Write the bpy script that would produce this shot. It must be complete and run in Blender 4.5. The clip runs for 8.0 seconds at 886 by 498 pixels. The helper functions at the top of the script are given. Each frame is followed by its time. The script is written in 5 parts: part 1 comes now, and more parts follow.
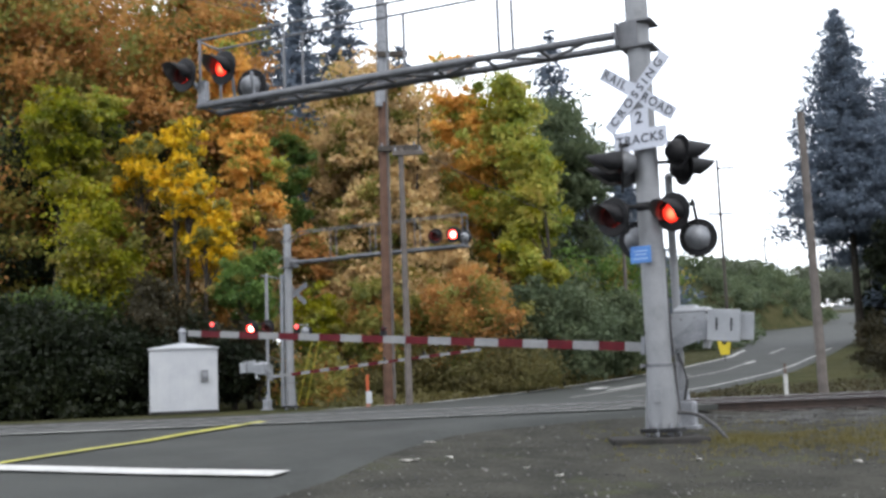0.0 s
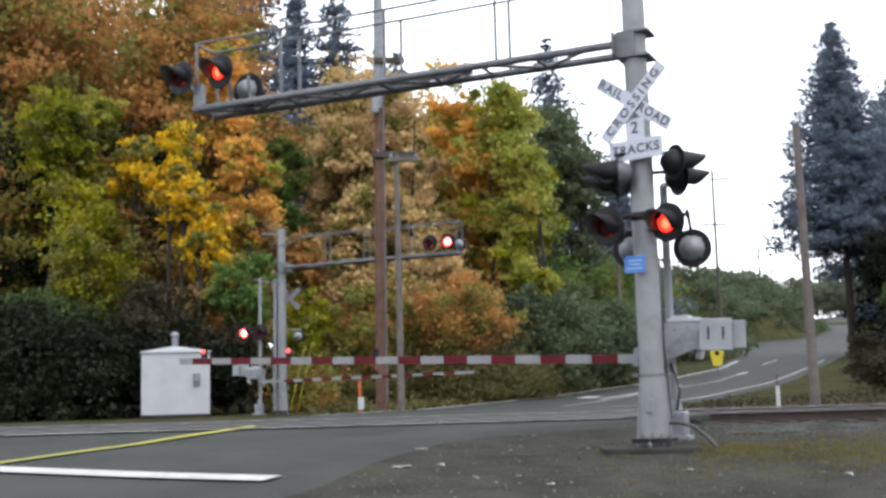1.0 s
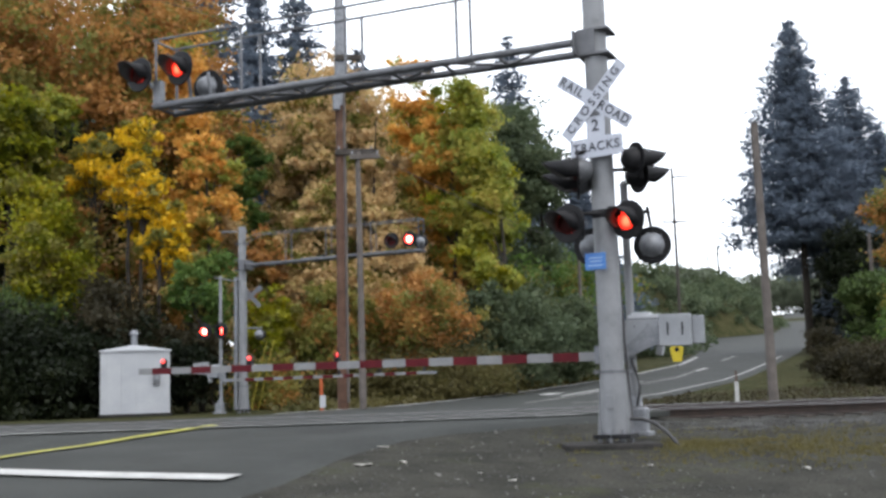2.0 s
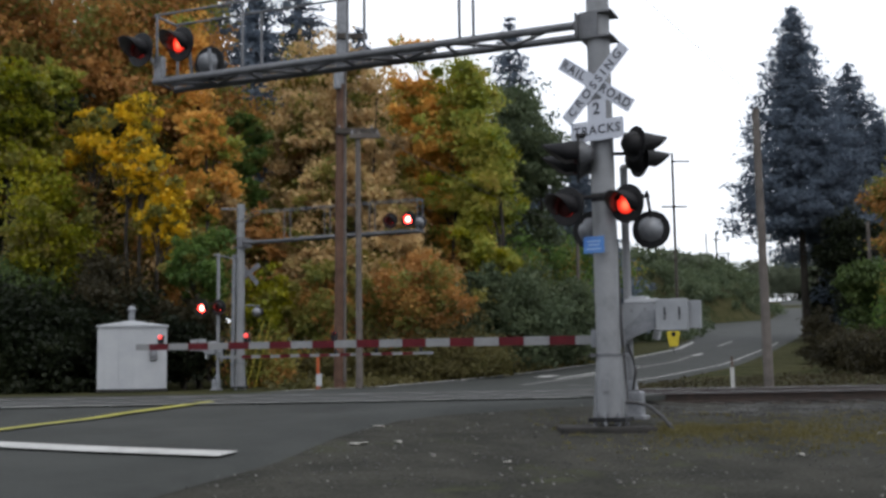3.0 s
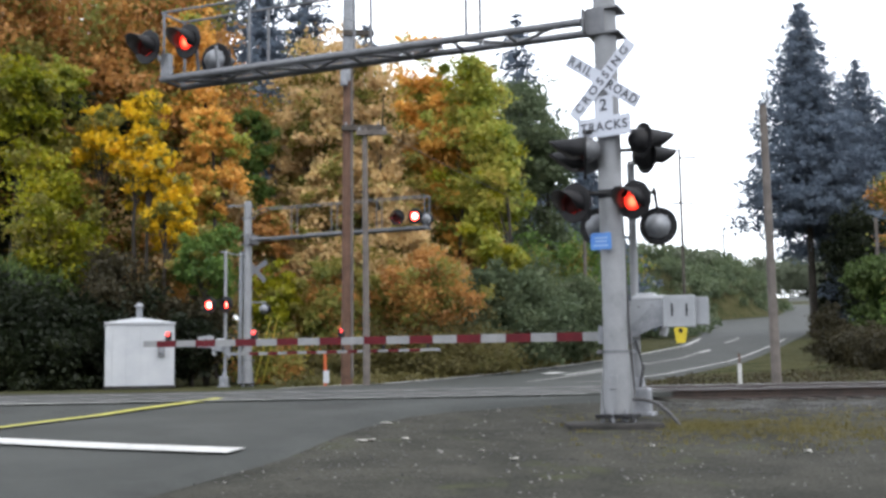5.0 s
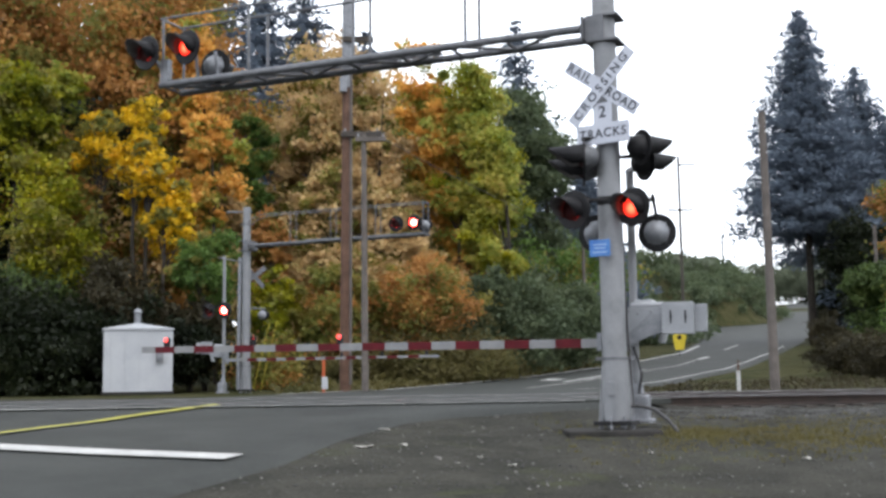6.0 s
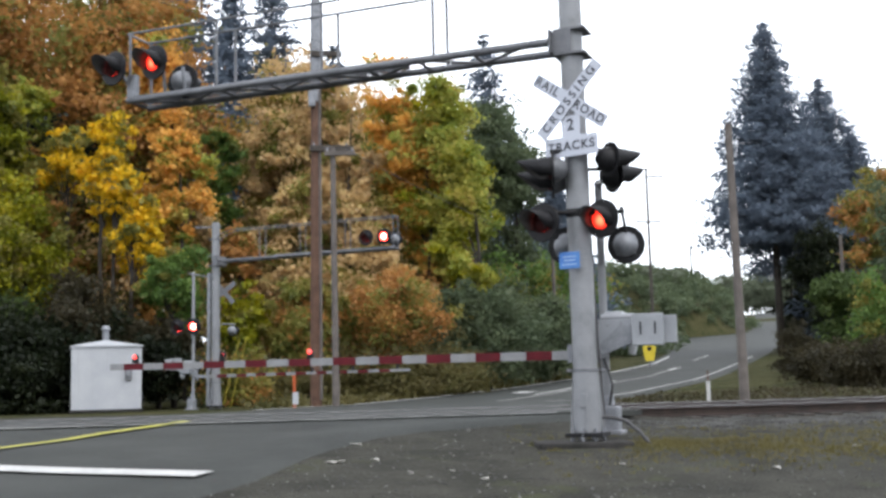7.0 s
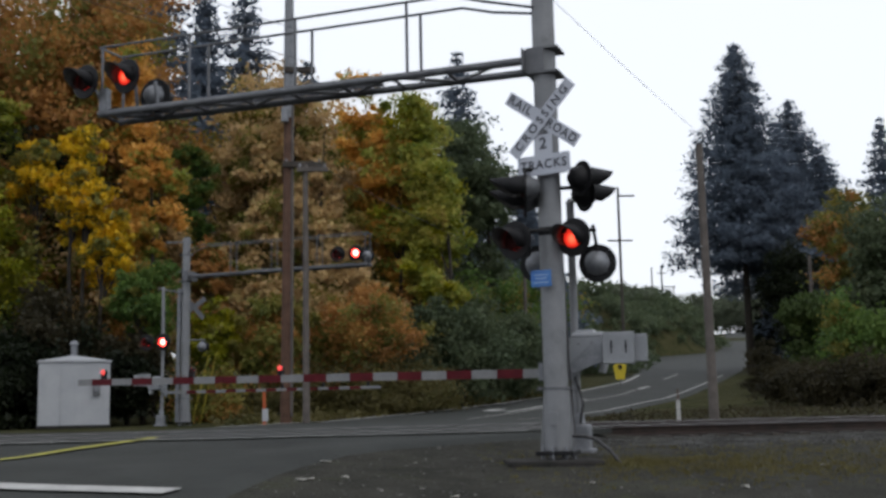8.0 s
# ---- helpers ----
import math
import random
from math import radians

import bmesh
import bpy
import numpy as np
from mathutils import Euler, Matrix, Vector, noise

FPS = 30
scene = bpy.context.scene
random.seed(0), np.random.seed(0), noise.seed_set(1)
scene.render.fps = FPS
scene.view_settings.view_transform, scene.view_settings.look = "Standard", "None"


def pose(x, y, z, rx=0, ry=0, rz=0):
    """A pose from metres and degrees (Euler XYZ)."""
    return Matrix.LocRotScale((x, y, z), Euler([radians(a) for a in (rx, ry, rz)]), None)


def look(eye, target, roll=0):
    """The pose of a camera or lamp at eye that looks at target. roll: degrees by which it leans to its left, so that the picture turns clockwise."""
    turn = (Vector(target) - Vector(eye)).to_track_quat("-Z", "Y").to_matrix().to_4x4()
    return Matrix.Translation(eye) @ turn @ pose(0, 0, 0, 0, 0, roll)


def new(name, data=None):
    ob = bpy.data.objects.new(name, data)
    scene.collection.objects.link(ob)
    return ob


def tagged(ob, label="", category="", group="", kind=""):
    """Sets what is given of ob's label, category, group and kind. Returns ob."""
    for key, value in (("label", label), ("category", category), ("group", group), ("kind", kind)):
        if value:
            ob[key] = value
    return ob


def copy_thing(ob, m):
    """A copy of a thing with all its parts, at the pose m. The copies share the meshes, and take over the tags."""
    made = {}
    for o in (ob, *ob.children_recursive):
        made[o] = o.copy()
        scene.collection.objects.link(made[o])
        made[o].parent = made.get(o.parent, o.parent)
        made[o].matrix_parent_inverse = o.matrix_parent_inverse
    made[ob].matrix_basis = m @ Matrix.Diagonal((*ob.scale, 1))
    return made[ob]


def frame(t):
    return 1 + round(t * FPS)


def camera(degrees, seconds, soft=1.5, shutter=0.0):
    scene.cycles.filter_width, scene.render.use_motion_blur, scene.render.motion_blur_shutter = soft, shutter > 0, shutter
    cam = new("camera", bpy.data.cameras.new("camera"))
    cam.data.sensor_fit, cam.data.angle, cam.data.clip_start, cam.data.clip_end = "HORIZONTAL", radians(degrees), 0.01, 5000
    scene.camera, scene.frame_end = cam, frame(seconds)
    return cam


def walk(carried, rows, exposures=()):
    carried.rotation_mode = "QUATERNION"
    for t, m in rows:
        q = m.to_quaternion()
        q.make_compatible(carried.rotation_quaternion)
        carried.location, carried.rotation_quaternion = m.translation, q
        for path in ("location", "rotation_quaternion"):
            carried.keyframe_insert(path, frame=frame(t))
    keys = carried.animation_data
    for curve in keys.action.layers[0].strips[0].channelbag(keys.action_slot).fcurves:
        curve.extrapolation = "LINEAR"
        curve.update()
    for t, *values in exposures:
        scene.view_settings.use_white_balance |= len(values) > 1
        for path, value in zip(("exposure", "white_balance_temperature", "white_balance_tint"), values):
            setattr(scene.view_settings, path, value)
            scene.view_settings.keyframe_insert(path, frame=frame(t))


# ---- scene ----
# ---------------------------------------------------------------- camera
cam = camera(42.2, 8.0, soft=3.0)
EYE = (0.0, 0.0, 0.42)
# seconds, yaw, pitch, roll of a camera held by hand on one spot
PATH = [(0.0, 0.267, 7.063, 2.212), (0.5, 0.995, 7.277, 1.524), (1.0, -0.116, 7.396, 1.447), (1.5, -0.300, 7.300, 1.000), (1.7, -1.039, 7.257, 1.627), (2.8, -3.613, 6.886, 0.996), (3.0, -2.192, 6.258, 0.813), (3.5, -0.188, 6.219, 1.311), (4.0, 0.467, 6.371, 1.376), (4.5, -0.840, 5.788, 1.258), (4.7, -1.372, 6.062, 1.166), (5.8, -2.388, 6.150, 0.426), (6.0, -1.911, 6.418, 0.739), (6.5, -1.680, 7.663, 2.061), (7.0, -3.336, 7.065, 1.426), (7.5, -4.016, 7.623, 1.500), (8.0, -4.783, 7.892, 1.128)]
EXPOSURE = [(0.0, 0.0), (1.5, 0.0), (1.9, -0.1), (2.7, -0.7), (3.0, -0.85), (3.2, -0.6), (3.5, 0.05), (4.0, 0.1), (4.5, 0.25), (5.8, -0.15), (6.0, -0.1), (6.5, -0.15), (7.0, 0.0), (7.5, -0.5), (8.0, -1.25)]
walk(cam, [(t, pose(*EYE, 90 + p, r, y)) for t, y, p, r in PATH], EXPOSURE)

# ---------------------------------------------------------------- world and sun
world = bpy.data.worlds.new("sky")
scene.world = world
world.use_nodes = True
wn = world.node_tree
sky = wn.nodes.new("ShaderNodeTexSky")
sky.sky_type, sky.sun_disc = "NISHITA", False
sky.sun_elevation, sky.sun_rotation = radians(56), radians(158)
sky.air_density, sky.dust_density = 1.0, 4.0
cloud = wn.nodes.new("ShaderNodeMix")
cloud.data_type = "RGBA"
cloud.inputs[0].default_value = 0.85
cloud.inputs[7].default_value = (11.0, 11.5, 12.4, 1)
wn.links.new(sky.outputs[0], cloud.inputs[6])
bg = wn.nodes["Background"]
wn.links.new(cloud.outputs[2], bg.inputs[0])
bg.inputs[1].default_value = 0.235
sun_data = bpy.data.lights.new("sun", "SUN")
sun_data.energy, sun_data.angle, sun_data.color = 1.5, radians(35), (1.0, 0.96, 0.9)
sun = new("sun", sun_data)
sun.matrix_world = look((11, -27, 43), (0, 0, 0))


# ---------------------------------------------------------------- materials
def shader(name, rough=0.6, metal=0.0):
    m = bpy.data.materials.new(name)
    m.use_nodes = True
    b = m.node_tree.nodes["Principled BSDF"]
    b.inputs["Roughness"].default_value, b.inputs["Metallic"].default_value = rough, metal
    return m, m.node_tree.nodes, m.node_tree.links, b


def rgba(c):
    return (c[0], c[1], c[2], 1)


def noise_node(n, l, scale, detail=6, rough=0.6):
    co = n.new("ShaderNodeTexCoord")
    t = n.new("ShaderNodeTexNoise")
    t.inputs["Scale"].default_value, t.inputs["Detail"].default_value, t.inputs["Roughness"].default_value = scale, detail, rough
    l.new(co.outputs["Object"], t.inputs["Vector"])
    return t


def ramp(n, l, source, a, b, lo=0.35, hi=0.65):
    r = n.new("ShaderNodeValToRGB")
    r.color_ramp.elements[0].position, r.color_ramp.elements[0].color = lo, rgba(a)
    r.color_ramp.elements[1].position, r.color_ramp.elements[1].color = hi, rgba(b)
    l.new(source, r.inputs[0])
    return r.outputs[0]


def blend(n, l, factor, a, b, kind="MIX"):
    m = n.new("ShaderNodeMix")
    m.data_type, m.blend_type = "RGBA", kind
    if isinstance(factor, float):
        m.inputs[0].default_value = factor
    else:
        l.new(factor, m.inputs[0])
    for k, v in ((6, a), (7, b)):
        if isinstance(v, tuple):
            m.inputs[k].default_value = rgba(v)
        else:
            l.new(v, m.inputs[k])
    return m.outputs[2]


def bump(n, l, source, b, strength=0.3, dist=0.02):
    k = n.new("ShaderNodeBump")
    k.inputs["Strength"].default_value, k.inputs["Distance"].default_value = strength, dist
    l.new(source, k.inputs["Height"])
    l.new(k.outputs[0], b.inputs["Normal"])


def surface(name, a, b2, scale=6, fine=60, rough=0.6, metal=0.0, bumpy=0.2, dist=0.01, stain=None, stain_scale=1.2, gloss=0.4, grit=0.35):
    """Two tones mixed at a coarse scale, a fine grain and, if given, stains of a third tone."""
    m, n, l, b = shader(name, rough, metal)
    b.inputs["Specular IOR Level"].default_value = gloss
    coarse, grain = noise_node(n, l, scale), noise_node(n, l, fine, 4)
    c = ramp(n, l, coarse.outputs[0], a, b2)
    c = blend(n, l, grit, c, ramp(n, l, grain.outputs[0], (0.55, 0.55, 0.55), (1.35, 1.35, 1.35)), "MULTIPLY")
    if stain:
        s = noise_node(n, l, stain_scale, 8, 0.7)
        c = blend(n, l, ramp(n, l, s.outputs[0], (0, 0, 0), (1, 1, 1), 0.55, 0.7), c, stain)
    l.new(c, b.inputs["Base Color"])
    bump(n, l, grain.outputs[0], b, bumpy, dist)
    return m


def leafy(name, tones, rough=0.55):
    """Leaves: each one takes a tone of its own; a share of light passes through."""
    m, n, l, b = shader(name, rough)
    g = n.new("ShaderNodeNewGeometry")
    r = n.new("ShaderNodeValToRGB")
    while len(r.color_ramp.elements) < len(tones):
        r.color_ramp.elements.new(0.5)
    for i, c in enumerate(tones):
        r.color_ramp.elements[i].position, r.color_ramp.elements[i].color = i / (len(tones) - 1), rgba(c)
    t = noise_node(n, l, 0.55, 4)
    add = n.new("ShaderNodeMath")
    add.operation = "MULTIPLY_ADD"
    l.new(g.outputs["Random Per Island"], add.inputs[0])
    add.inputs[1].default_value = 0.32
    sub = n.new("ShaderNodeMath")
    sub.operation = "MULTIPLY_ADD"
    l.new(t.outputs[0], sub.inputs[0])
    sub.inputs[1].default_value, sub.inputs[2].default_value = 1.9, -0.6
    l.new(sub.outputs[0], add.inputs[2])
    l.new(add.outputs[0], r.inputs[0])
    l.new(r.outputs[0], b.inputs["Base Color"])
    b.inputs["Specular IOR Level"].default_value = 0.25
    tr = n.new("ShaderNodeBsdfTranslucent")
    l.new(r.outputs[0], tr.inputs[0])
    mix = n.new("ShaderNodeMixShader")
    mix.inputs[0].default_value = 0.45
    l.new(b.outputs[0], mix.inputs[1])
    l.new(tr.outputs[0], mix.inputs[2])
    l.new(mix.outputs[0], n["Material Output"].inputs[0])
    return m


def glow(name, edge, core, strength, core_strength, low=0.03):
    """A lit lens: a hot spot a little below its middle, dimmer red glass round it."""
    m, n, l, b = shader(name, 0.3)
    b.inputs["Base Color"].default_value = rgba((0.3, 0.015, 0.01))
    co = n.new("ShaderNodeTexCoord")
    far = n.new("ShaderNodeVectorMath")
    far.operation = "DISTANCE"
    l.new(co.outputs["Object"], far.inputs[0])
    far.inputs[1].default_value = (0.02, -0.04, -low)
    spot = n.new("ShaderNodeMapRange")
    spot.interpolation_type = "SMOOTHSTEP"
    spot.inputs["From Min"].default_value, spot.inputs["From Max"].default_value = 0.03, 0.12
    spot.inputs["To Min"].default_value, spot.inputs["To Max"].default_value = 1.0, 0.0
    l.new(far.outputs["Value"], spot.inputs["Value"])
    l.new(blend(n, l, spot.outputs[0], edge, core), b.inputs["Emission Color"])
    power = n.new("ShaderNodeMapRange")
    power.inputs["To Min"].default_value, power.inputs["To Max"].default_value = strength, core_strength
    l.new(spot.outputs[0], power.inputs["Value"])
    l.new(power.outputs[0], b.inputs["Emission Strength"])
    return m


MAST = surface("silver_painted_steel", (0.15, 0.156, 0.166), (0.19, 0.196, 0.206), 2.5, 40, 0.45, 0.2, 0.1, stain=(0.115, 0.118, 0.122), stain_scale=2, grit=0.12)
GALV = surface("galvanised_steel", (0.138, 0.147, 0.16), (0.204, 0.212, 0.231), 6, 50, 0.5, 0.3, 0.1)
DULL = surface("weathered_galvanised_steel", (0.0901, 0.0935, 0.102), (0.139, 0.143, 0.155), 5, 50, 0.55, 0.35, 0.1)
PLATE = surface("grey_painted_plate", (0.181, 0.192, 0.208), (0.227, 0.238, 0.253), 3, 50, 0.5, 0.1, 0.06, grit=0.12)
BLACK = surface("matt_black_paint", (0.00504, 0.00504, 0.00588), (0.0126, 0.0126, 0.0143), 8, 60, 0.55, 0.0, 0.1, gloss=0.2)
WHITE = surface("white_painted_sheet", (0.285, 0.298, 0.318), (0.325, 0.336, 0.354), 1.5, 30, 0.5, 0.0, 0.06, grit=0.12)
SIGNWHITE = surface("white_reflective_sheet", (0.362, 0.385, 0.443), (0.401, 0.42, 0.476), 3, 80, 0.4, 0.0, 0.03, grit=0.1)
LETTER = surface("faded_black_lettering", (0.018, 0.0203, 0.027), (0.0405, 0.045, 0.054), 8, 80, 0.5, 0.0, 0.03)
BLUE = surface("blue_sign_sheet", (0.028, 0.112, 0.347), (0.0448, 0.151, 0.392), 4, 60, 0.4, 0.0, 0.03)
PALEBLUE = surface("pale_blue_print", (0.168, 0.269, 0.448), (0.196, 0.297, 0.476), 4, 60, 0.4, 0.0, 0.03)
RED = surface("red_reflective_sheet", (0.0558, 0.00335, 0.00701), (0.0837, 0.00558, 0.0098), 4, 60, 0.45, 0.0, 0.05, gloss=0.15)
PALE = surface("pale_reflective_sheet", (0.146, 0.148, 0.153), (0.179, 0.182, 0.185), 4, 60, 0.45, 0.0, 0.05)
HOODIN = surface("black_gloss_enamel", (0.05, 0.045, 0.045), (0.07, 0.065, 0.065), 8, 60, 0.28, 0.0, 0.05, gloss=0.6)
LENS = surface("unlit_red_glass", (0.02, 0.0024, 0.0024), (0.032, 0.004, 0.004), 8, 60, 0.6, 0.0, 0.02, gloss=0.15)
LIT = glow("lit_red_lens", (1.0, 0.03, 0.015), (1.0, 0.1, 0.045), 1.8, 5.0)
LITFAR = glow("lit_red_lens_at_full_beam", (1.0, 0.035, 0.025), (1.0, 0.4, 0.34), 26.0, 22.0, 0.0)
LITSMALL = glow("lit_gate_lamp", (1.0, 0.04, 0.04), (1.0, 0.08, 0.07), 1.6, 3.0, 0.0)
CONCRETE = surface("dark_stained_concrete", (0.0195, 0.0195, 0.0182), (0.0358, 0.0338, 0.0325), 4, 50, 0.9, 0.0, 0.5, gloss=0.1)
ASPHALT = surface("worn_asphalt", (0.0229, 0.0253, 0.0235), (0.0349, 0.0375, 0.0349), 0.5, 45, 0.8, 0.0, 0.4, 0.01, stain=(0.0169, 0.0181, 0.0169), stain_scale=0.35, gloss=0.15, grit=0.5)
GROUND = surface("gravel_and_earth", (0.03, 0.03, 0.026), (0.05, 0.049, 0.042), 1.1, 26, 0.95, 0.0, 0.9, 0.04, stain=(0.048, 0.052, 0.03), stain_scale=0.9, gloss=0.03, grit=0.8)
BANK = surface("dry_grass_bank", (0.0202, 0.0259, 0.0101), (0.054, 0.0504, 0.0245), 0.6, 9, 0.95, 0.0, 0.9, 0.1, gloss=0.03, grit=0.8)
YELLOWLINE = surface("worn_yellow_road_paint", (0.231, 0.22, 0.0262), (0.287, 0.273, 0.042), 2, 30, 0.7, 0.0, 0.1, stain=(0.139, 0.142, 0.042), stain_scale=3)
WHITELINE = surface("worn_white_road_paint", (0.303, 0.303, 0.294), (0.382, 0.382, 0.372), 2, 30, 0.7, 0.0, 0.1, stain=(0.196, 0.196, 0.186), stain_scale=3, grit=0.5)
FADEDLINE = surface("faded_white_road_paint", (0.144, 0.144, 0.139), (0.276, 0.276, 0.265), 0.8, 30, 0.75, 0.0, 0.1)
RAILHEAD = surface("rolled_steel_rail", (0.134, 0.134, 0.139), (0.202, 0.202, 0.206), 5, 60, 0.35, 0.8, 0.05)
RAILRUST = surface("rusty_rail_side", (0.0126, 0.0084, 0.00672), (0.0273, 0.0168, 0.0126), 5, 60, 0.85, 0.0, 0.3)
TIE = surface("creosoted_tie_wood", (0.025, 0.022, 0.02), (0.06, 0.05, 0.042), 5, 60, 0.9, 0.0, 0.5)
BALLAST = surface("ballast_stone", (0.03, 0.03, 0.028), (0.07, 0.07, 0.066), 8, 30, 0.95, 0.0, 0.9, 0.04, gloss=0.03, grit=0.8)
POLEWOOD = surface("brown_pole_wood", (0.06, 0.03, 0.0188), (0.105, 0.0562, 0.0375), 3, 40, 0.85, 0.0, 0.4)
POLEGREY = surface("grey_weathered_pole_wood", (0.0672, 0.0576, 0.0528), (0.11, 0.096, 0.0864), 3, 40, 0.85, 0.0, 0.4)
BARK = surface("tree_bark", (0.015, 0.012, 0.01), (0.04, 0.0325, 0.025), 4, 30, 0.9, 0.0, 0.7, 0.03)
RUBBER = surface("black_cable_rubber", (0.02, 0.02, 0.022), (0.04, 0.04, 0.042), 8, 60, 0.5)
ORANGE = surface("orange_marker_plastic", (0.288, 0.048, 0.0096), (0.336, 0.072, 0.0144), 4, 60, 0.5)
SIGNYELLOW = surface("yellow_sign_sheet", (0.42, 0.336, 0.014), (0.49, 0.385, 0.021), 4, 60, 0.5)
GUYGUARD = surface("yellow_guy_guard", (0.3, 0.252, 0.018), (0.36, 0.3, 0.03), 4, 60, 0.5)
STONE = surface("pale_stone", (0.064, 0.062, 0.056), (0.128, 0.124, 0.116), 20, 80, 0.9)
GRASS = leafy("dry_grass", ((0.056, 0.0504, 0.0168), (0.112, 0.0952, 0.0336), (0.0672, 0.0728, 0.0224)))
GOLD = leafy("golden_maple_leaves", ((0.182, 0.165, 0.0156), (0.546, 0.372, 0.0156), (0.714, 0.454, 0.0156), (0.584, 0.303, 0.0156)))
RUST = leafy("rust_brown_leaves", ((0.152, 0.0913, 0.0381), (0.336, 0.165, 0.0534), (0.427, 0.213, 0.0609), (0.243, 0.197, 0.0534)))
TAN = leafy("tan_brown_leaves", ((0.231, 0.187, 0.099), (0.484, 0.341, 0.176), (0.55, 0.385, 0.182), (0.462, 0.396, 0.165)))
AMBER = leafy("amber_leaves", ((0.278, 0.175, 0.0522), (0.592, 0.296, 0.0609), (0.696, 0.383, 0.0871), (0.417, 0.33, 0.0782)))
LIME = leafy("yellow_green_leaves", ((0.0408, 0.0646, 0.00544), (0.136, 0.156, 0.00816), (0.258, 0.245, 0.0102), (0.354, 0.272, 0.0109)))
MIXED = leafy("turning_leaves", ((0.108, 0.157, 0.0344), (0.218, 0.262, 0.0458), (0.339, 0.315, 0.0573), (0.363, 0.25, 0.0687)))
OLIVE = leafy("olive_leaves", ((0.0554, 0.0775, 0.0221), (0.144, 0.155, 0.0332), (0.221, 0.188, 0.0442), (0.276, 0.176, 0.0442)))
GREEN = leafy("green_leaves", ((0.033, 0.066, 0.022), (0.088, 0.154, 0.033), (0.143, 0.198, 0.044)))
# Green taken down to near black: the canopy's shade is in the colour.
DARK = leafy("shade_darkened_green_leaves", ((0.0042, 0.0077, 0.0028), (0.0098, 0.0154, 0.0056), (0.0196, 0.0238, 0.0084)))
# Paled and blued needles: distance haze is mixed into these tones.
NEEDLE = leafy("haze_paled_fir_needles", ((0.0812, 0.104, 0.137), (0.109, 0.137, 0.179), (0.134, 0.168, 0.213)))
SHADE = leafy("shaded_green_leaves", ((0.0303, 0.0495, 0.0165), (0.0618, 0.0963, 0.0275), (0.11, 0.138, 0.0385)))
# Far foliage: the haze is put straight into the greyed leaf colour.
HAZY = leafy("haze_paled_leaves", ((0.075, 0.0938, 0.06), (0.105, 0.124, 0.0825), (0.135, 0.15, 0.105)))
SCRUB = leafy("hillside_scrub", ((0.039, 0.0585, 0.0325), (0.078, 0.104, 0.0546), (0.117, 0.137, 0.0715)))
BRAMBLE = leafy("brown_bramble", ((0.0201, 0.0201, 0.0115), (0.0402, 0.0344, 0.0172), (0.0574, 0.0459, 0.0229)))


# ---------------------------------------------------------------- mesh helpers
def link(name, bm, material, parent=None, label="", smooth=False):
    me = bpy.data.meshes.new(name)
    if smooth:
        for f in bm.faces:
            if len(f.verts) > 4:
                for e in f.edges:
                    e.smooth = False
    bm.to_mesh(me)
    bm.free()
    for m in material if isinstance(material, (list, tuple)) else [material]:
        me.materials.append(m)
    if smooth:
        for p in me.polygons:
            p.use_smooth = True
    ob = new(name, me)
    ob.parent = parent
    return tagged(ob, label) if label else ob


def part(name, bm, material, parent, label="", smooth=False):
    return link(name, bm, material, parent, label, smooth)


def thing(name, label, category, group="", at=(0, 0, 0), turn=0.0):
    ob = tagged(new(name), label, category, group)
    ob.matrix_basis = pose(*at, 0, 0, turn)
    ob.empty_display_size = 0.2
    return ob


def box(bm, centre, size, turn=0.0, bevel=0.0, tilt=0.0, mat=0):
    m = pose(*centre, 0, tilt, turn) @ Matrix.Diagonal((*size, 1))
    vs = bmesh.ops.create_cube(bm, size=1, matrix=m)["verts"]
    faces = {f for v in vs for f in v.link_faces}
    for f in faces:
        f.material_index = mat
    if bevel:
        bmesh.ops.bevel(bm, geom=list({e for v in vs for e in v.link_edges}), offset=bevel, segments=2, affect="EDGES", profile=0.5)
    return bm


def rod(bm, a, b, r0, r1=None, seg=12, mat=0):
    a, b = Vector(a), Vector(b)
    r1 = r0 if r1 is None else r1
    d = b - a
    m = Matrix.Translation((a + b) / 2) @ d.to_track_quat("Z", "Y").to_matrix().to_4x4()
    vs = bmesh.ops.create_cone(bm, cap_ends=True, segments=seg, radius1=r0, radius2=r1, depth=d.length, matrix=m)["verts"]
    for f in {f for v in vs for f in v.link_faces}:
        f.material_index = mat
    return bm


def pipe(bm, pts, r, seg=8):
    """A bent round bar through pts."""
    pts = [Vector(p) for p in pts]
    rings = []
    for i, p in enumerate(pts):
        d = (pts[min(i + 1, len(pts) - 1)] - pts[max(i - 1, 0)]).normalized()
        q = d.to_track_quat("Z", "Y").to_matrix()
        rings.append([bm.verts.new(p + q @ Vector((r * math.cos(a), r * math.sin(a), 0))) for a in (2 * math.pi * k / seg for k in range(seg))])
    for a, b in zip(rings, rings[1:]):
        for k in range(seg):
            bm.faces.new((a[k], a[(k + 1) % seg], b[(k + 1) % seg], b[k]))
    bm.faces.new(list(reversed(rings[0])))
    bm.faces.new(rings[-1])
    return bm


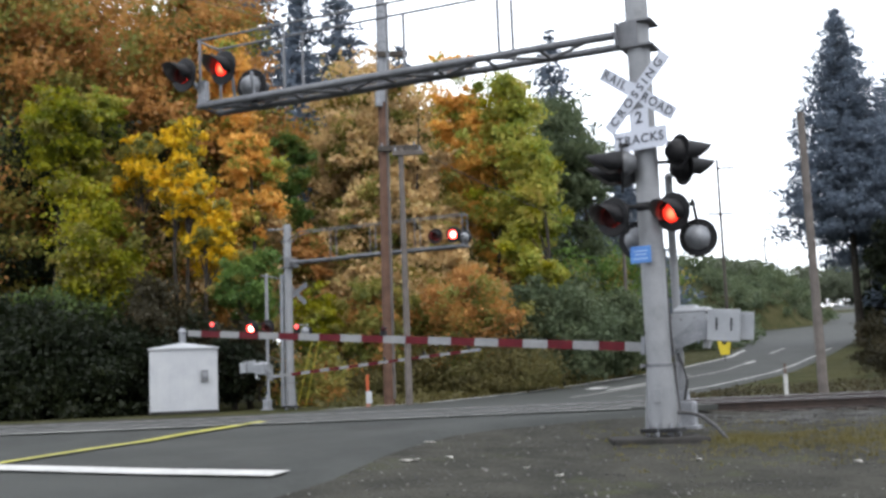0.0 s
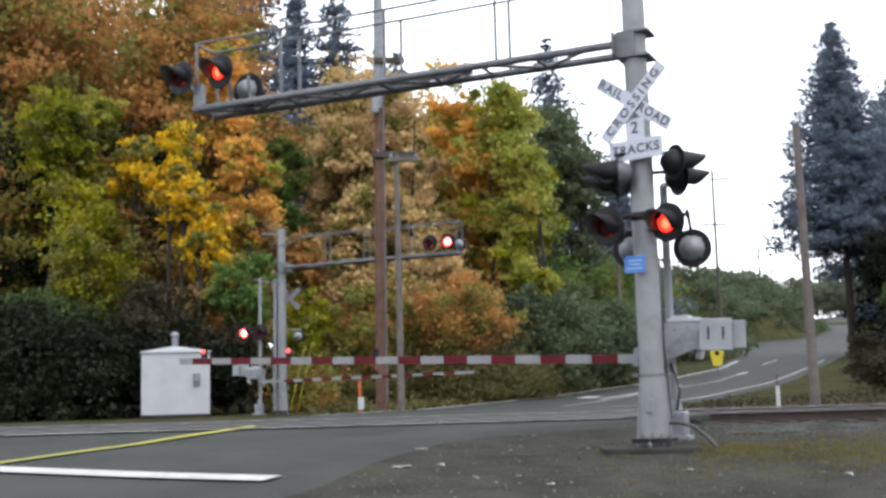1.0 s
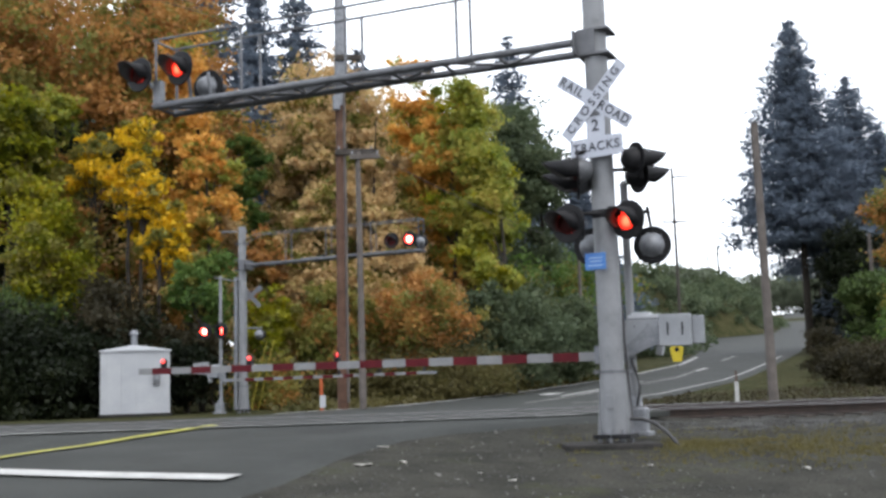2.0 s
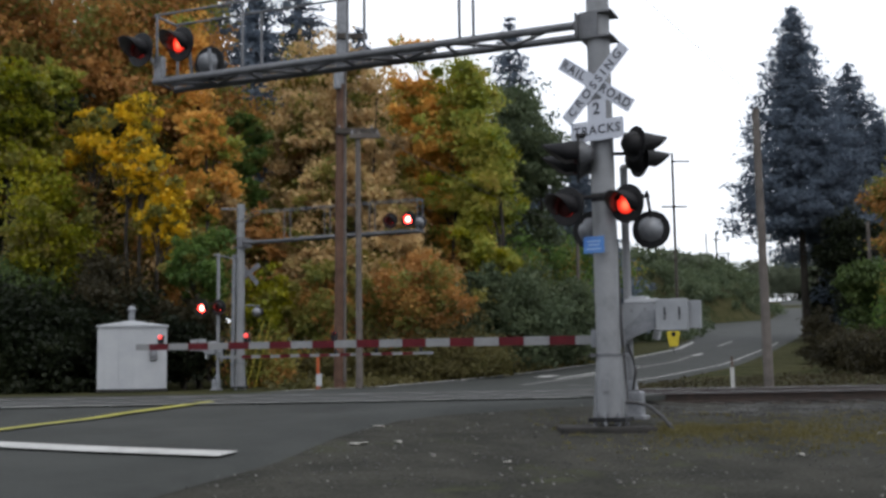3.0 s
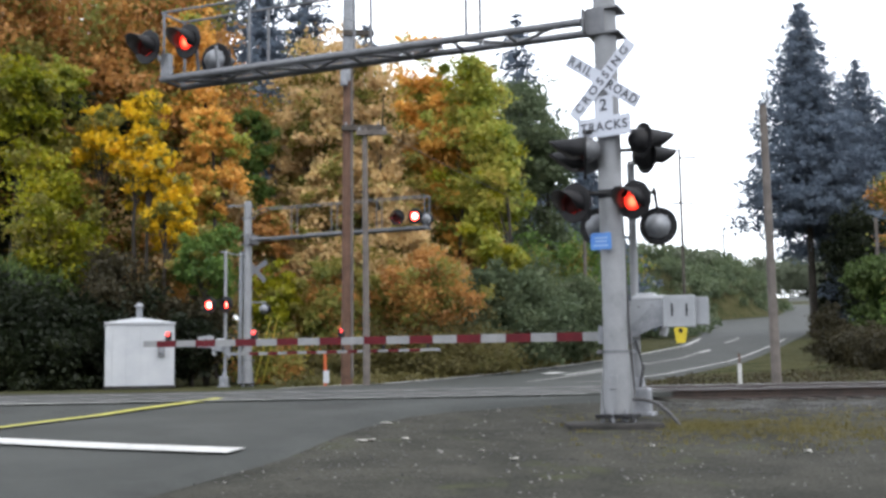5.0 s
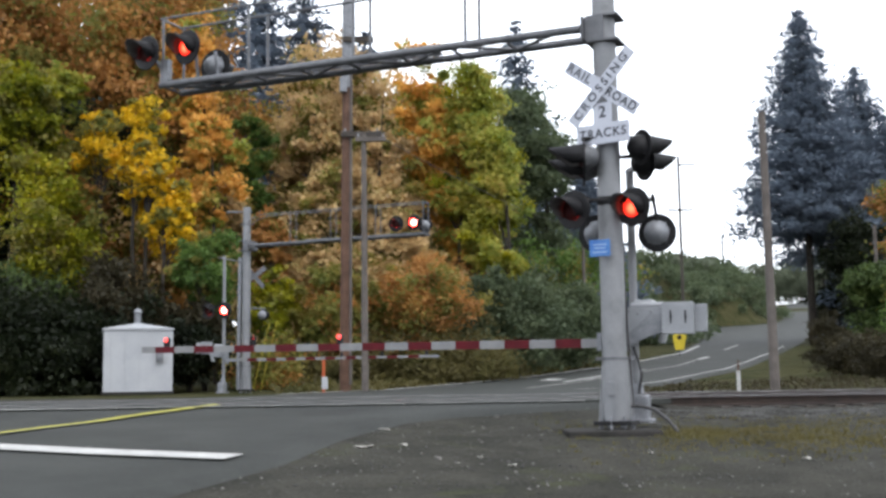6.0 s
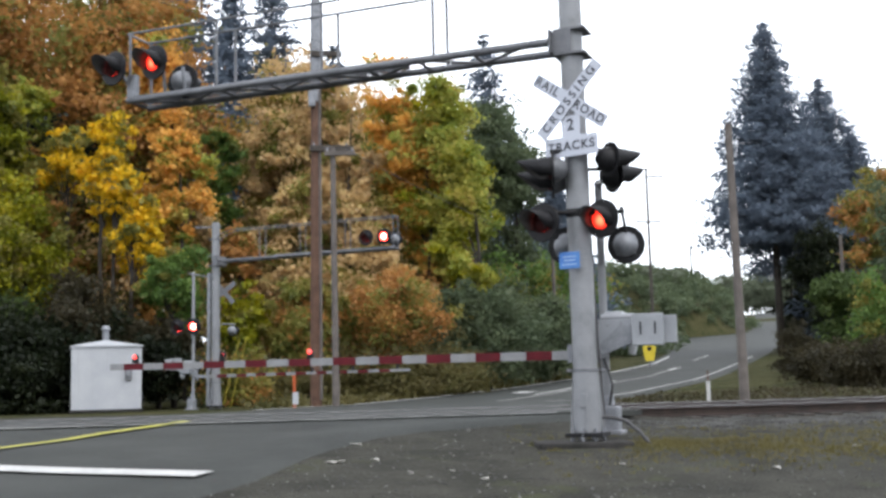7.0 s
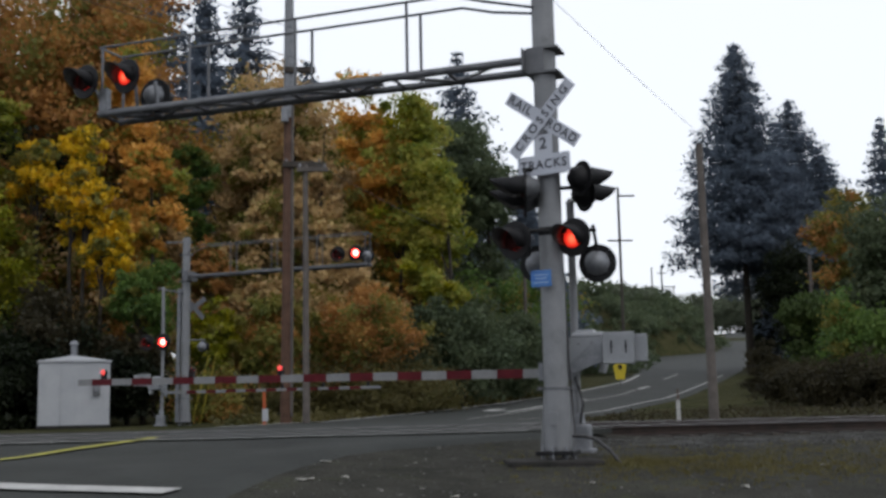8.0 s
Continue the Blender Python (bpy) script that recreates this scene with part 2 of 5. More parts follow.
def lathe(bm, profile, seg=24, m=Matrix(), mat=0):
    """Turns (radius, y) pairs round the y axis."""
    rings = []
    for r, y in profile:
        rings.append([bm.verts.new(m @ Vector((r * math.cos(a), y, r * math.sin(a)))) for a in (2 * math.pi * k / seg for k in range(seg))])
    made = []
    for a, b in zip(rings, rings[1:]):
        for k in range(seg):
            made.append(bm.faces.new((a[k], a[(k + 1) % seg], b[(k + 1) % seg], b[k])))
    made += [bm.faces.new(rings[0]), bm.faces.new(rings[-1])]
    for f in made:
        f.material_index = mat
    bmesh.ops.recalc_face_normals(bm, faces=made)
    return bm


def prism(bm, outline, depth, m=Matrix(), mat=0):
    """An outline of (x, z) pairs made depth thick along y."""
    a = [bm.verts.new(m @ Vector((x, -depth / 2, z))) for x, z in outline]
    b = [bm.verts.new(m @ Vector((x, depth / 2, z))) for x, z in outline]
    made = [bm.faces.new(a), bm.faces.new(list(reversed(b)))]
    for k in range(len(a)):
        made.append(bm.faces.new((a[k], b[k], b[(k + 1) % len(a)], a[(k + 1) % len(a)])))
    for f in made:
        f.material_index = mat
    bmesh.ops.recalc_face_normals(bm, faces=made)
    return bm


def lettering(text, size, material, parent, m, spacing=1.0):
    """Raised flat letters, centred on m, read from -y."""
    cu = bpy.data.curves.new("lettering", "FONT")
    cu.body, cu.size, cu.align_x, cu.align_y, cu.extrude, cu.space_character, cu.offset = text, size, "CENTER", "CENTER", 0.002, spacing, 0.004 * size / 0.18
    tmp = bpy.data.objects.new("lettering", cu)
    scene.collection.objects.link(tmp)
    me = bpy.data.meshes.new_from_object(tmp.evaluated_get(bpy.context.evaluated_depsgraph_get()))
    bpy.data.objects.remove(tmp)
    me.materials.clear()
    me.materials.append(material)
    me.transform(m @ pose(0, 0, 0, 90))
    ob = new("lettering", me)
    ob.parent = parent
    return ob


# ---------------------------------------------------------------- lie of the land
def lerp(x, pts):
    return float(np.interp(x, [p[0] for p in pts], [p[1] for p in pts]))


RISE = ((38, 0.0), (45, 0.18), (58, 0.72), (64, 1.0), (83, 2.05), (101, 3.05), (133, 4.8), (176, 7.4), (345, 18.4), (440, 26.4), (700, 28), (3000, 29))


def road_z(x, y):
    """Height of the road: a ramp up to the crossing, level across it, then the hill."""
    ramp_up = max(-1.32 + 0.062 * y, -0.11 * max(0.0, 20.4 + 0.105 * x - y))
    return max(min(0.0, ramp_up), -2.0) + lerp(0.42 * x + 0.906 * y, RISE)


LEFT_EDGE = ((-21.5, -6), (-14.9, 8), (-8.0, 23.3), (-4.0, 32.7), (-1.9, 40.9), (2.6, 49.1), (8.6, 59.5), (13.9, 69.5), (19.4, 81.3), (29.4, 112), (31.0, 125), (33.2, 138), (41.0, 165), (47.5, 176), (60.5, 187), (85.5, 254), (137.5, 406), (170, 500))
RIGHT_EDGE = ((-11.5, -6), (-3.9, 8), (-1.65, 13.4), (-1.05, 16.1), (-0.1, 18.3), (1.2, 19.3), (3.4, 20.2), (4.6, 26), (5.8, 36), (9.5, 42.8), (12.1, 47.9), (16.0, 55.4), (24.2, 74.3), (32.6, 94.4), (48.8, 134), (66.5, 180), (86.5, 237), (142.0, 393), (176, 500))


def edge_x(edge, y):
    return lerp(y, [(p[1], p[0]) for p in edge])


def smooth(a, b, x):
    t = min(1, max(0, (x - a) / (b - a)))
    return t * t * (3 - 2 * t)


def ground_z(x, y):
    """Height of the open ground: just below the road beside it, lower along the track, hills beyond."""
    z = road_z(x, y) - 0.07
    out = max(edge_x(LEFT_EDGE, y) - x, x - edge_x(RIGHT_EDGE, y))
    track = y - 0.105 * x - 21.98
    z -= 0.14 * smooth(0.2, 2.5, out) * smooth(-7, -1.5, track) * (1 - smooth(8, 14, track))
    hill = 9.5 * math.exp(-((x - 34) / 19) ** 2 - ((y - 165) / 24) ** 2) + 6.5 * math.exp(-((x - 4) / 18) ** 2 - ((y - 165) / 26) ** 2)
    hill += 9.5 * math.exp(-((x - 58) / 17) ** 2 - ((y - 236) / 34) ** 2) + 5.0 * math.exp(-((x - 55) / 9) ** 2 - ((y - 205) / 20) ** 2)
    z += hill * smooth(1, 6, out) * (1 if x < edge_x(LEFT_EDGE, y) else 0.3)
    if y < 12:
        z = max(z, -1.9)
    return z + 0.03 * noise.noise((x * 0.6, y * 0.6, 0)) * smooth(0, 2, out)


def band(name, lefts, rights, ys, material, lift, parent=None, across=10, skirt=0.5):
    """A strip of paving between two edges, with its edges turned down into the ground."""
    bm = bmesh.new()
    rows = []
    for y in ys:
        a, b = edge_x(lefts, y), edge_x(rights, y)
        xs = [a - skirt] + [a + (b - a) * k / across for k in range(across + 1)] + [b + skirt]
        rows.append([bm.verts.new((x, y, road_z(x, y) + (lift if 0 < i < len(xs) - 1 else -0.15))) for i, x in enumerate(xs)])
    for p, q in zip(rows, rows[1:]):
        for k in range(len(p) - 1):
            bm.faces.new((p[k], p[k + 1], q[k + 1], q[k]))
    return link(name, bm, material, parent, smooth=True)


def stripe(name, a, b, width, material, label, lift=0.03, n=24, group="road markings"):
    """A painted line on the road from a to b."""
    a, b = Vector(a), Vector(b)
    side = Vector((-(b - a).y, (b - a).x)).normalized() * width / 2
    bm = bmesh.new()
    rows = []
    for k in range(n + 1):
        c = a + (b - a) * k / n
        rows.append([bm.verts.new((p.x, p.y, road_z(p.x, p.y) + lift)) for p in (c - side, c + side)])
    for p, q in zip(rows, rows[1:]):
        bm.faces.new((p[0], p[1], q[1], q[0]))
    ob = link(name, bm, material)
    return tagged(ob, label, "road marking", group, "structure")


# ---------------------------------------------------------------- ground and road
def build_ground():
    xs = [-1500, -700, -350, -180, -110, -80, -60] + [-48 + 0.9 * k for k in range(120)] + [62, 66, 72, 80, 90, 105, 125, 160, 240, 400, 800, 1500]
    ys = [-600, -250, -120, -60, -30, -18] + [-12 + 0.9 * k for k in range(75)] + [58 + 2.5 * k for k in range(60)] + [215, 240, 270, 310, 360, 430, 560, 800, 1400, 2800]
    bm = bmesh.new()
    grid = [[bm.verts.new((x, y, ground_z(x, y))) for x in xs] for y in ys]
    for p, q in zip(grid, grid[1:]):
        for k in range(len(xs) - 1):
            f = bm.faces.new((p[k], p[k + 1], q[k + 1], q[k]))
            f.material_index = 1 if f.calc_center_median().y > 36 else 0
    ob = link("ground", bm, [GROUND, BANK], smooth=True)
    tagged(ob, "dark gravel and earth with dry grass beyond the track", "ground", kind="structure")
    ys = [-6 + 0.75 * k for k in range(70)] + [47 + 2.0 * k for k in range(60)] + [167 + 6 * k for k in range(42)]
    road = band("road", LEFT_EDGE, RIGHT_EDGE, ys, ASPHALT, 0.0)
    tagged(road, "worn grey asphalt road over a rail crossing and up a hill", "road", kind="structure")


build_ground()
def course(name, pts, width, material, label):
    """A painted line along several points."""
    for a, b in zip(pts, pts[1:]):
        stripe(name, a, b, width, material, label, n=12)


course("centre_line", ((-10.5, 5.0), (-6.02, 16.04), (-5.26, 17.36), (-4.32, 18.75), (-3.21, 20.04)), 0.17, YELLOWLINE, "worn yellow centre line on the asphalt")
course("stop_line", ((-8.0, 16.25), (-3.61, 14.2), (-1.98, 13.57)), 0.46, WHITELINE, "broad white stop line before the gate")
course("edge_line", ((-3.56, 32.7), (-1.47, 40.9), (3.04, 49.1), (5.94, 53.6), (9.0, 59.5), (14.3, 69.5), (19.9, 81.3), (24.5, 95)), 0.26, WHITELINE, "worn white edge line beyond the crossing")
course("edge_line", ((6.4, 46.5), (9.4, 52.5), (12.2, 58.5)), 0.24, WHITELINE, "worn white line beside the edge line")
course("edge_line", ((5.3, 36), (9.09, 42.8), (11.66, 47.85), (15.53, 55.4), (23.7, 74.3), (29.0, 87.0)), 0.13, WHITELINE, "white edge line curving up the hill")
course("middle_line", ((4.2, 40), (8.0, 48.5), (11.39, 55.3), (14.59, 61.3), (17.18, 67.6)), 0.16, FADEDLINE, "faded white line along the middle of the road")
course("lane_dash", ((17.6, 68.6), (19.06, 71.75)), 0.34, WHITELINE, "white dash along the middle of the road")
course("lane_dash", ((23.3, 83.3), (27.3, 93.3)), 0.2, FADEDLINE, "faded white dash along the middle of the road")
course("turn_arrow", ((6.0, 48.4), (6.6, 49.7)), 0.75, WHITELINE, "worn white painted patch on the asphalt")
course("crossing_edge", ((-8.0, 19.25), (3.2, 20.45)), 0.1, FADEDLINE, "pale worn seam beside the crossing panels")

# ---------------------------------------------------------------- railway
TRACK_TURN = 6.0
TD = Vector((math.cos(radians(6)), math.sin(radians(6)), 0))
TN = Vector((-TD.y, TD.x, 0))
PAVED = (-13.0, 1.9)   # stretch of the track, along it, that the road covers


def on_track(s, off=0.0, z=0.0, line=0.0):
    p = Vector((3.0, 22.3, 0)) + TD * s + TN * (off + line)
    return Vector((p.x, p.y, z))


def rail_bar(name, line, off, parent):
    """One rail: foot, web and a worn bright head."""
    outline = ((-0.07, -0.17), (0.07, -0.17), (0.07, -0.155), (0.012, -0.135), (0.012, -0.04), (0.037, -0.03), (0.037, 0.006), (0.03, 0.012),
               (-0.03, 0.012), (-0.037, 0.006), (-0.037, -0.03), (-0.012, -0.04), (-0.012, -0.135), (-0.07, -0.155))
    bm = bmesh.new()
    rings = [[bm.verts.new(on_track(s, off + x, z + 0.006, line)) for x, z in outline] for s in [-70 + 5 * k for k in range(45)]]
    for a, b in zip(rings, rings[1:]):
        for k in range(len(outline)):
            f = bm.faces.new((a[k], a[(k + 1) % len(outline)], b[(k + 1) % len(outline)], b[k]))
            f.material_index = 0 if k in (6, 7, 8) else 1
    bmesh.ops.recalc_face_normals(bm, faces=bm.faces[:])
    return part(name, bm, [RAILHEAD, RAILRUST], parent, "bright worn head on rusty rail")


def build_track(line):
    t = thing("railway_track", "rusty rails on dark wooden ties and grey ballast", "railway track", "the two tracks")
    for off in (-0.7525, 0.7525):
        rail_bar("rail", line, off, t)
    bm = bmesh.new()
    box(bm, (0, 0, 0), (0.22, 2.6, 0.17))
    tie = part("tie", bm, TIE, t)
    tie.matrix_basis = Matrix.Translation(on_track(PAVED[1] + 0.4, 0, -0.256, line)) @ pose(0, 0, 0, 0, 0, TRACK_TURN)
    for k in range(1, 80):
        s = PAVED[1] + 0.4 + 0.56 * k
        copy_thing(tie, Matrix.Translation(on_track(s, 0, -0.256, line)) @ pose(0, 0, 0, 0, 0, TRACK_TURN + random.uniform(-1, 1)))
    for k in range(24):
        s = PAVED[0] - 0.5 - 0.56 * k
        copy_thing(tie, Matrix.Translation(on_track(s, 0, -0.256, line)) @ pose(0, 0, 0, 0, 0, TRACK_TURN + random.uniform(-1, 1)))
    bm = bmesh.new()
    for lo, hi in ((PAVED[1] - 0.3, 70), (-60, PAVED[0] + 0.3)):
        rows = []
        for k in range(int((hi - lo) / 0.8) + 1):
            row = []
            for off, z in ((-2.6, -0.5), (-1.7, -0.22), (-0.9, -0.2), (0, -0.19), (0.9, -0.2), (1.7, -0.22), (2.6, -0.5)):
                p = on_track(lo + 0.8 * k, off, z + random.uniform(-0.025, 0.025), line)
                row.append(bm.verts.new(p))
            rows.append(row)
        for a, b in zip(rows, rows[1:]):
            for k in range(6):
                bm.faces.new((a[k], b[k], b[k + 1], a[k + 1]))
    part("ballast", bm, BALLAST, t, "grey crushed stone ballast")
    for off, w in ((-1.35, 1.0), (0.0, 1.28), (1.35, 1.0)):
        for k in range(6):
            bm = bmesh.new()
            s = PAVED[0] + 1.3 + k * 2.42
            box(bm, (0, 0, 0), (2.39, w, 0.1), bevel=0.01)
            p = part("crossing_panel", bm, PANEL, t)
            p.matrix_basis = Matrix.Translation(on_track(s, off, -0.044, line)) @ pose(0, 0, 0, 0, 0, TRACK_TURN)
    return t


PANEL = surface("crossing_panel_rubber", (0.035, 0.038, 0.036), (0.052, 0.055, 0.052), 1.5, 40, 0.9, 0.0, 0.3, gloss=0.06)
build_track(0.0)
build_track(4.4)


# ---------------------------------------------------------------- signals
FACE = -25.0                                   # traffic comes up the road from this side
ALONG = Vector((-0.906, 0.423, 0))             # across the road, away from the near mast
TOWARD = Vector((-0.423, -0.906, 0))           # towards the traffic
LENSES = []                                    # (lens, which of the pair, flashing group)


def flasher(parent, at, turn, lit=None, side="", clock="", disc=0.29, hood=0.42, back=None):
    """A flashing light facing -y: round background, housing, hood and a lens disc that turns in it."""
    bm = bmesh.new()
    lathe(bm, ((disc - 0.01, -0.012), (disc, -0.004), (disc, 0.008), (disc - 0.012, 0.014)), 32)
    body = part("flasher", bm, BLACK, parent, "matt black round signal background")
    body.matrix_basis = pose(*at, 0, 0, turn)
    bm = bmesh.new()
    lathe(bm, ((0.185, 0.012), (0.185, 0.06), (0.165, 0.1), (0.14, 0.15), (0.09, 0.2), (0.03, 0.215)), 24)
    for k in range(4):
        a = math.pi / 4 + k * math.pi / 2
        box(bm, (0.185 * math.cos(a), 0.03, 0.185 * math.sin(a)), (0.03, 0.03, 0.03))
    part("housing", bm, back or BLACK, body, "cast signal housing", smooth=True)
    bm = bmesh.new()
    n, r = 20, 0.19
    inner, outer = [], []
    for k in range(n + 1):
        a = radians(-35) + radians(250) * k / n
        reach = hood * (0.35 + 0.65 * max(0.0, math.sin((a + radians(35)) / radians(250) * math.pi)))
        for rr, store in ((r, outer), (r - 0.012, inner)):
            droop = -0.08 * reach
            store.append((bm.verts.new((rr * math.cos(a), -0.01, rr * math.sin(a))), bm.verts.new((rr * math.cos(a) * 0.97, -reach, rr * math.sin(a) * 0.97 + droop))))
    for k, store in enumerate((inner, outer)):
        for p, q in zip(store, store[1:]):
            bm.faces.new((p[0], q[0], q[1], p[1])).material_index = 1 - k
    for p, q, u, v in zip(inner, inner[1:], outer, outer[1:]):
        bm.faces.new((p[1], q[1], v[1], u[1]))
    for p, u in ((inner[0], outer[0]), (inner[-1], outer[-1])):
        bm.faces.new((p[0], p[1], u[1], u[0]))
    bmesh.ops.recalc_face_normals(bm, faces=bm.faces[:])
    part("hood", bm, [BLACK, HOODIN], body, "black metal sun hood", smooth=True)
    bm = bmesh.new()
    lathe(bm, ((0.02, -0.05), (0.08, -0.044), (0.13, -0.026), (0.152, -0.002)), 24, mat=1)
    lathe(bm, ((0.152, 0.002), (0.13, 0.026), (0.08, 0.044), (0.02, 0.05)), 24, mat=0)
    lens = part("lens", bm, [LENS, lit or LIT], body, "red glass signal lens", smooth=True)
    lens.matrix_basis = pose(0, -0.03, 0, 0, 0, 0 if side == "on" else 180)
    if clock:
        LENSES.append((lens, side, clock))
    return body


def cantilever_mast(name, label, foot, top, r0, r1, lean=0.0):
    """Tapered mast with a flared foot and base plate."""
    x, y, z = foot
    t = thing(name, label, "signal mast", at=foot)
    bm = bmesh.new()
    rod(bm, (0, 0, 0.05), (lean, 0, top - z), r0, r1, 28)
    part("pole", bm, MAST, t, smooth=True)
    bm = bmesh.new()
    rod(bm, (0, 0, 0.07), (0, 0, 0.95), r0 * 1.16, r0 * 1.03, 28)
    part("flared_foot", bm, MAST, t, smooth=True)
    for k in range(4):
        bm = bmesh.new()
        prism(bm, ((r0 * 0.9, 0.06), (r0 * 1.42, 0.06), (r0 * 1.4, 0.14), (r0 * 1.06, 0.92), (r0 * 0.9, 0.92)), 0.022, pose(0, 0, 0, 0, 0, FACE + 15 + 90 * k))
        part("gusset", bm, MAST, t, "triangular stiffener plate at the foot")
    bm = bmesh.new()
    box(bm, (0, 0, 0.035), (r0 * 3.0, r0 * 2.9, 0.06), FACE, 0.008)
    part("base_plate", bm, BLACK, t, "dark steel base plate")
    for k in range(8):
        a = k * math.pi / 4 + 0.3
        bm = bmesh.new()
        rod(bm, (r0 * 1.36 * math.cos(a), r0 * 1.34 * math.sin(a), -0.09), (r0 * 1.36 * math.cos(a), r0 * 1.34 * math.sin(a), 0.13), 0.022, seg=6)
        part("anchor_bolt", bm, GALV, t)
    for h in (0.95, (top - z) * 0.905):
        bm = bmesh.new()
        rr = r0 + (r1 - r0) * h / (top - z)
        lathe(bm, ((rr + 0.004, -0.025), (rr + 0.016, -0.02), (rr + 0.016, 0.02), (rr + 0.004, 0.025)), 28, pose(0, 0, h, 90))
        box(bm, (rr + 0.05, 0, h), (0.1, 0.04, 0.05), 20)
        box(bm, (-rr - 0.05, 0, h), (0.1, 0.04, 0.05), 20)
        part("clamp_band", bm, DULL, t, "steel clamp band")
    return t


def cantilever(t, foot, along, z, length, posts, rail_end, mat, r=0.055, wide=0.3, from_s=0.1):
    """Walkway truss out from the mast: two chords, lacing, grating, hand rails. Built in the mast's space."""
    side = Vector((-along.y, along.x, 0))

    def at(s, o, h):
        p = along * s + side * o
        return (p.x, p.y, z - foot[2] + h)
    turn = math.degrees(math.atan2(along.y, along.x))
    bm = bmesh.new()
    box(bm, (0, 0, z - foot[2] + 0.2), (0.48, 0.46, 0.03), turn)
    box(bm, (0, 0, z - foot[2] - 0.17), (0.48, 0.46, 0.03), turn)
    for o in (-0.22, 0.22):
        c = side * o + along * 0.12
        box(bm, (c.x, c.y, z - foot[2] + 0.015), (0.3, 0.03, 0.34), turn)
    c = along * 0.27
    box(bm, (c.x, c.y, z - foot[2] + 0.015), (0.03, 0.7, 0.34), turn)
    part("mounting_bracket", bm, mat, t, "steel mounting bracket round the pole")
    for o in (-wide, wide):
        bm = bmesh.new()
        rod(bm, at(from_s + 0.2, o, 0), at(length, o, 0), r * 1.15, r, 12)
        part("chord", bm, mat, t, smooth=True)
    n = int(length / 0.9)
    for k in range(n):
        s0, s1 = from_s + 0.5 + k * (length - 0.6) / n, from_s + 0.5 + (k + 1) * (length - 0.6) / n
        bm = bmesh.new()
        rod(bm, at(s0, -wide if k % 2 else wide, 0), at(s1, wide if k % 2 else -wide, 0), r * 0.5, seg=8)
        part("lacing_bar", bm, mat, t)
        bm = bmesh.new()
        rod(bm, at(s1, -wide, 0), at(s1, wide, 0), r * 0.5, seg=8)
        part("cross_bar", bm, mat, t)
    bm = bmesh.new()
    for k in range(7):
        o = -wide * 0.8 + k * wide * 1.6 / 6
        a, b = Vector(at(length * 0.35, o, 0.07)), Vector(at(length, o, 0.07))
        box(bm, (a + b) / 2, ((b - a).length, 0.014, 0.04), turn)
    for k in range(26):
        s = length * (0.36 + 0.64 * k / 26)
        a = Vector(at(s, 0, 0.06))
        box(bm, a, (0.014, wide * 1.7, 0.02), turn)
    part("grating", bm, mat, t, "steel walkway grating")
    for s in posts:
        for o in (-wide, wide):
            bm = bmesh.new()
            rod(bm, at(s, o, 0), at(s, o, 1.18), r * 0.45, seg=8)
            part("rail_post", bm, mat, t)
    for o in (-wide, wide):
        bm = bmesh.new()
        pipe(bm, [at(length, o, 1.18), at(rail_end + 0.5, o, 1.18), at(rail_end, o * 0.9, 1.03), at(0.12, o * 0.5, 0.86)], r * 0.42)
        part("hand_rail", bm, mat, t)
    bm = bmesh.new()
    rod(bm, at(length, -wide, 1.18), at(length, wide, 1.18), r * 0.42, seg=8)
    part("end_rail", bm, GALV, t)
    return at


def crossbuck(parent, at, turn, front=True):
    """Two crossed boards with their lettering and the plate below."""
    m0 = pose(*at, 0, 0, turn)
    long, wide = (1.39, 0.205) if front else (1.22, 0.2)
    for tilt, dy in ((36, 0.0), (-45, -0.02)):
        bm = bmesh.new()
        box(bm, (0, 0, 0), (long, 0.012, wide), bevel=0.004)
        ob = part("board", bm, SIGNWHITE if front else DULL, parent, "white board with black capital letters" if front else "grey back of a crossed board")
        ob.matrix_basis = m0 @ pose(0, dy, 0, 0, tilt, 0)
        if front and tilt > 0:
            lettering("RAIL", 0.18, LETTER, ob, pose(-0.44, -0.0085, 0), 1.28)
            lettering("ROAD", 0.18, LETTER, ob, pose(0.38, -0.0085, 0), 1.2)
        elif front:
            lettering("CROSSING", 0.18, LETTER, ob, pose(0, -0.0085, 0), 1.5)
    if front:
        bm = bmesh.new()
        prism(bm, ((-0.41, -0.89), (0.41, -0.89), (0.43, -0.86), (0.43, -0.62), (0.41, -0.59), (0.15, -0.59), (0.15, -0.25), (-0.15, -0.25), (-0.15, -0.59), (-0.41, -0.59), (-0.43, -0.62), (-0.43, -0.86)), 0.01)
        plate = part("plate", bm, SIGNWHITE, parent, "white plate with the number of tracks")
        plate.matrix_basis = m0 @ pose(0, 0.004, 0.06)
        lettering("2", 0.24, LETTER, plate, pose(0, -0.0075, -0.43))
        lettering("TRACKS", 0.185, LETTER, plate, pose(0, -0.0075, -0.74), 1.16)
        bm = bmesh.new()
        prism(bm, ((-0.1, -0.225), (0.1, -0.225), (0, -0.12)), 0.02)
        w = part("wedge", bm, DULL, parent, "dark gap where the boards cross")
        w.matrix_basis = m0
        bm = bmesh.new()
        for z in (-0.1, -0.7):
            box(bm, (0, 0.1, z), (0.36, 0.05, 0.05), 0, 0.006)
            for x in (-0.15, 0.15):
                box(bm, (x, 0.05, z), (0.03, 0.1, 0.04))
        w = part("sign_clamp", bm, DULL, parent, "steel clamp that holds the boards")
        w.matrix_basis = m0


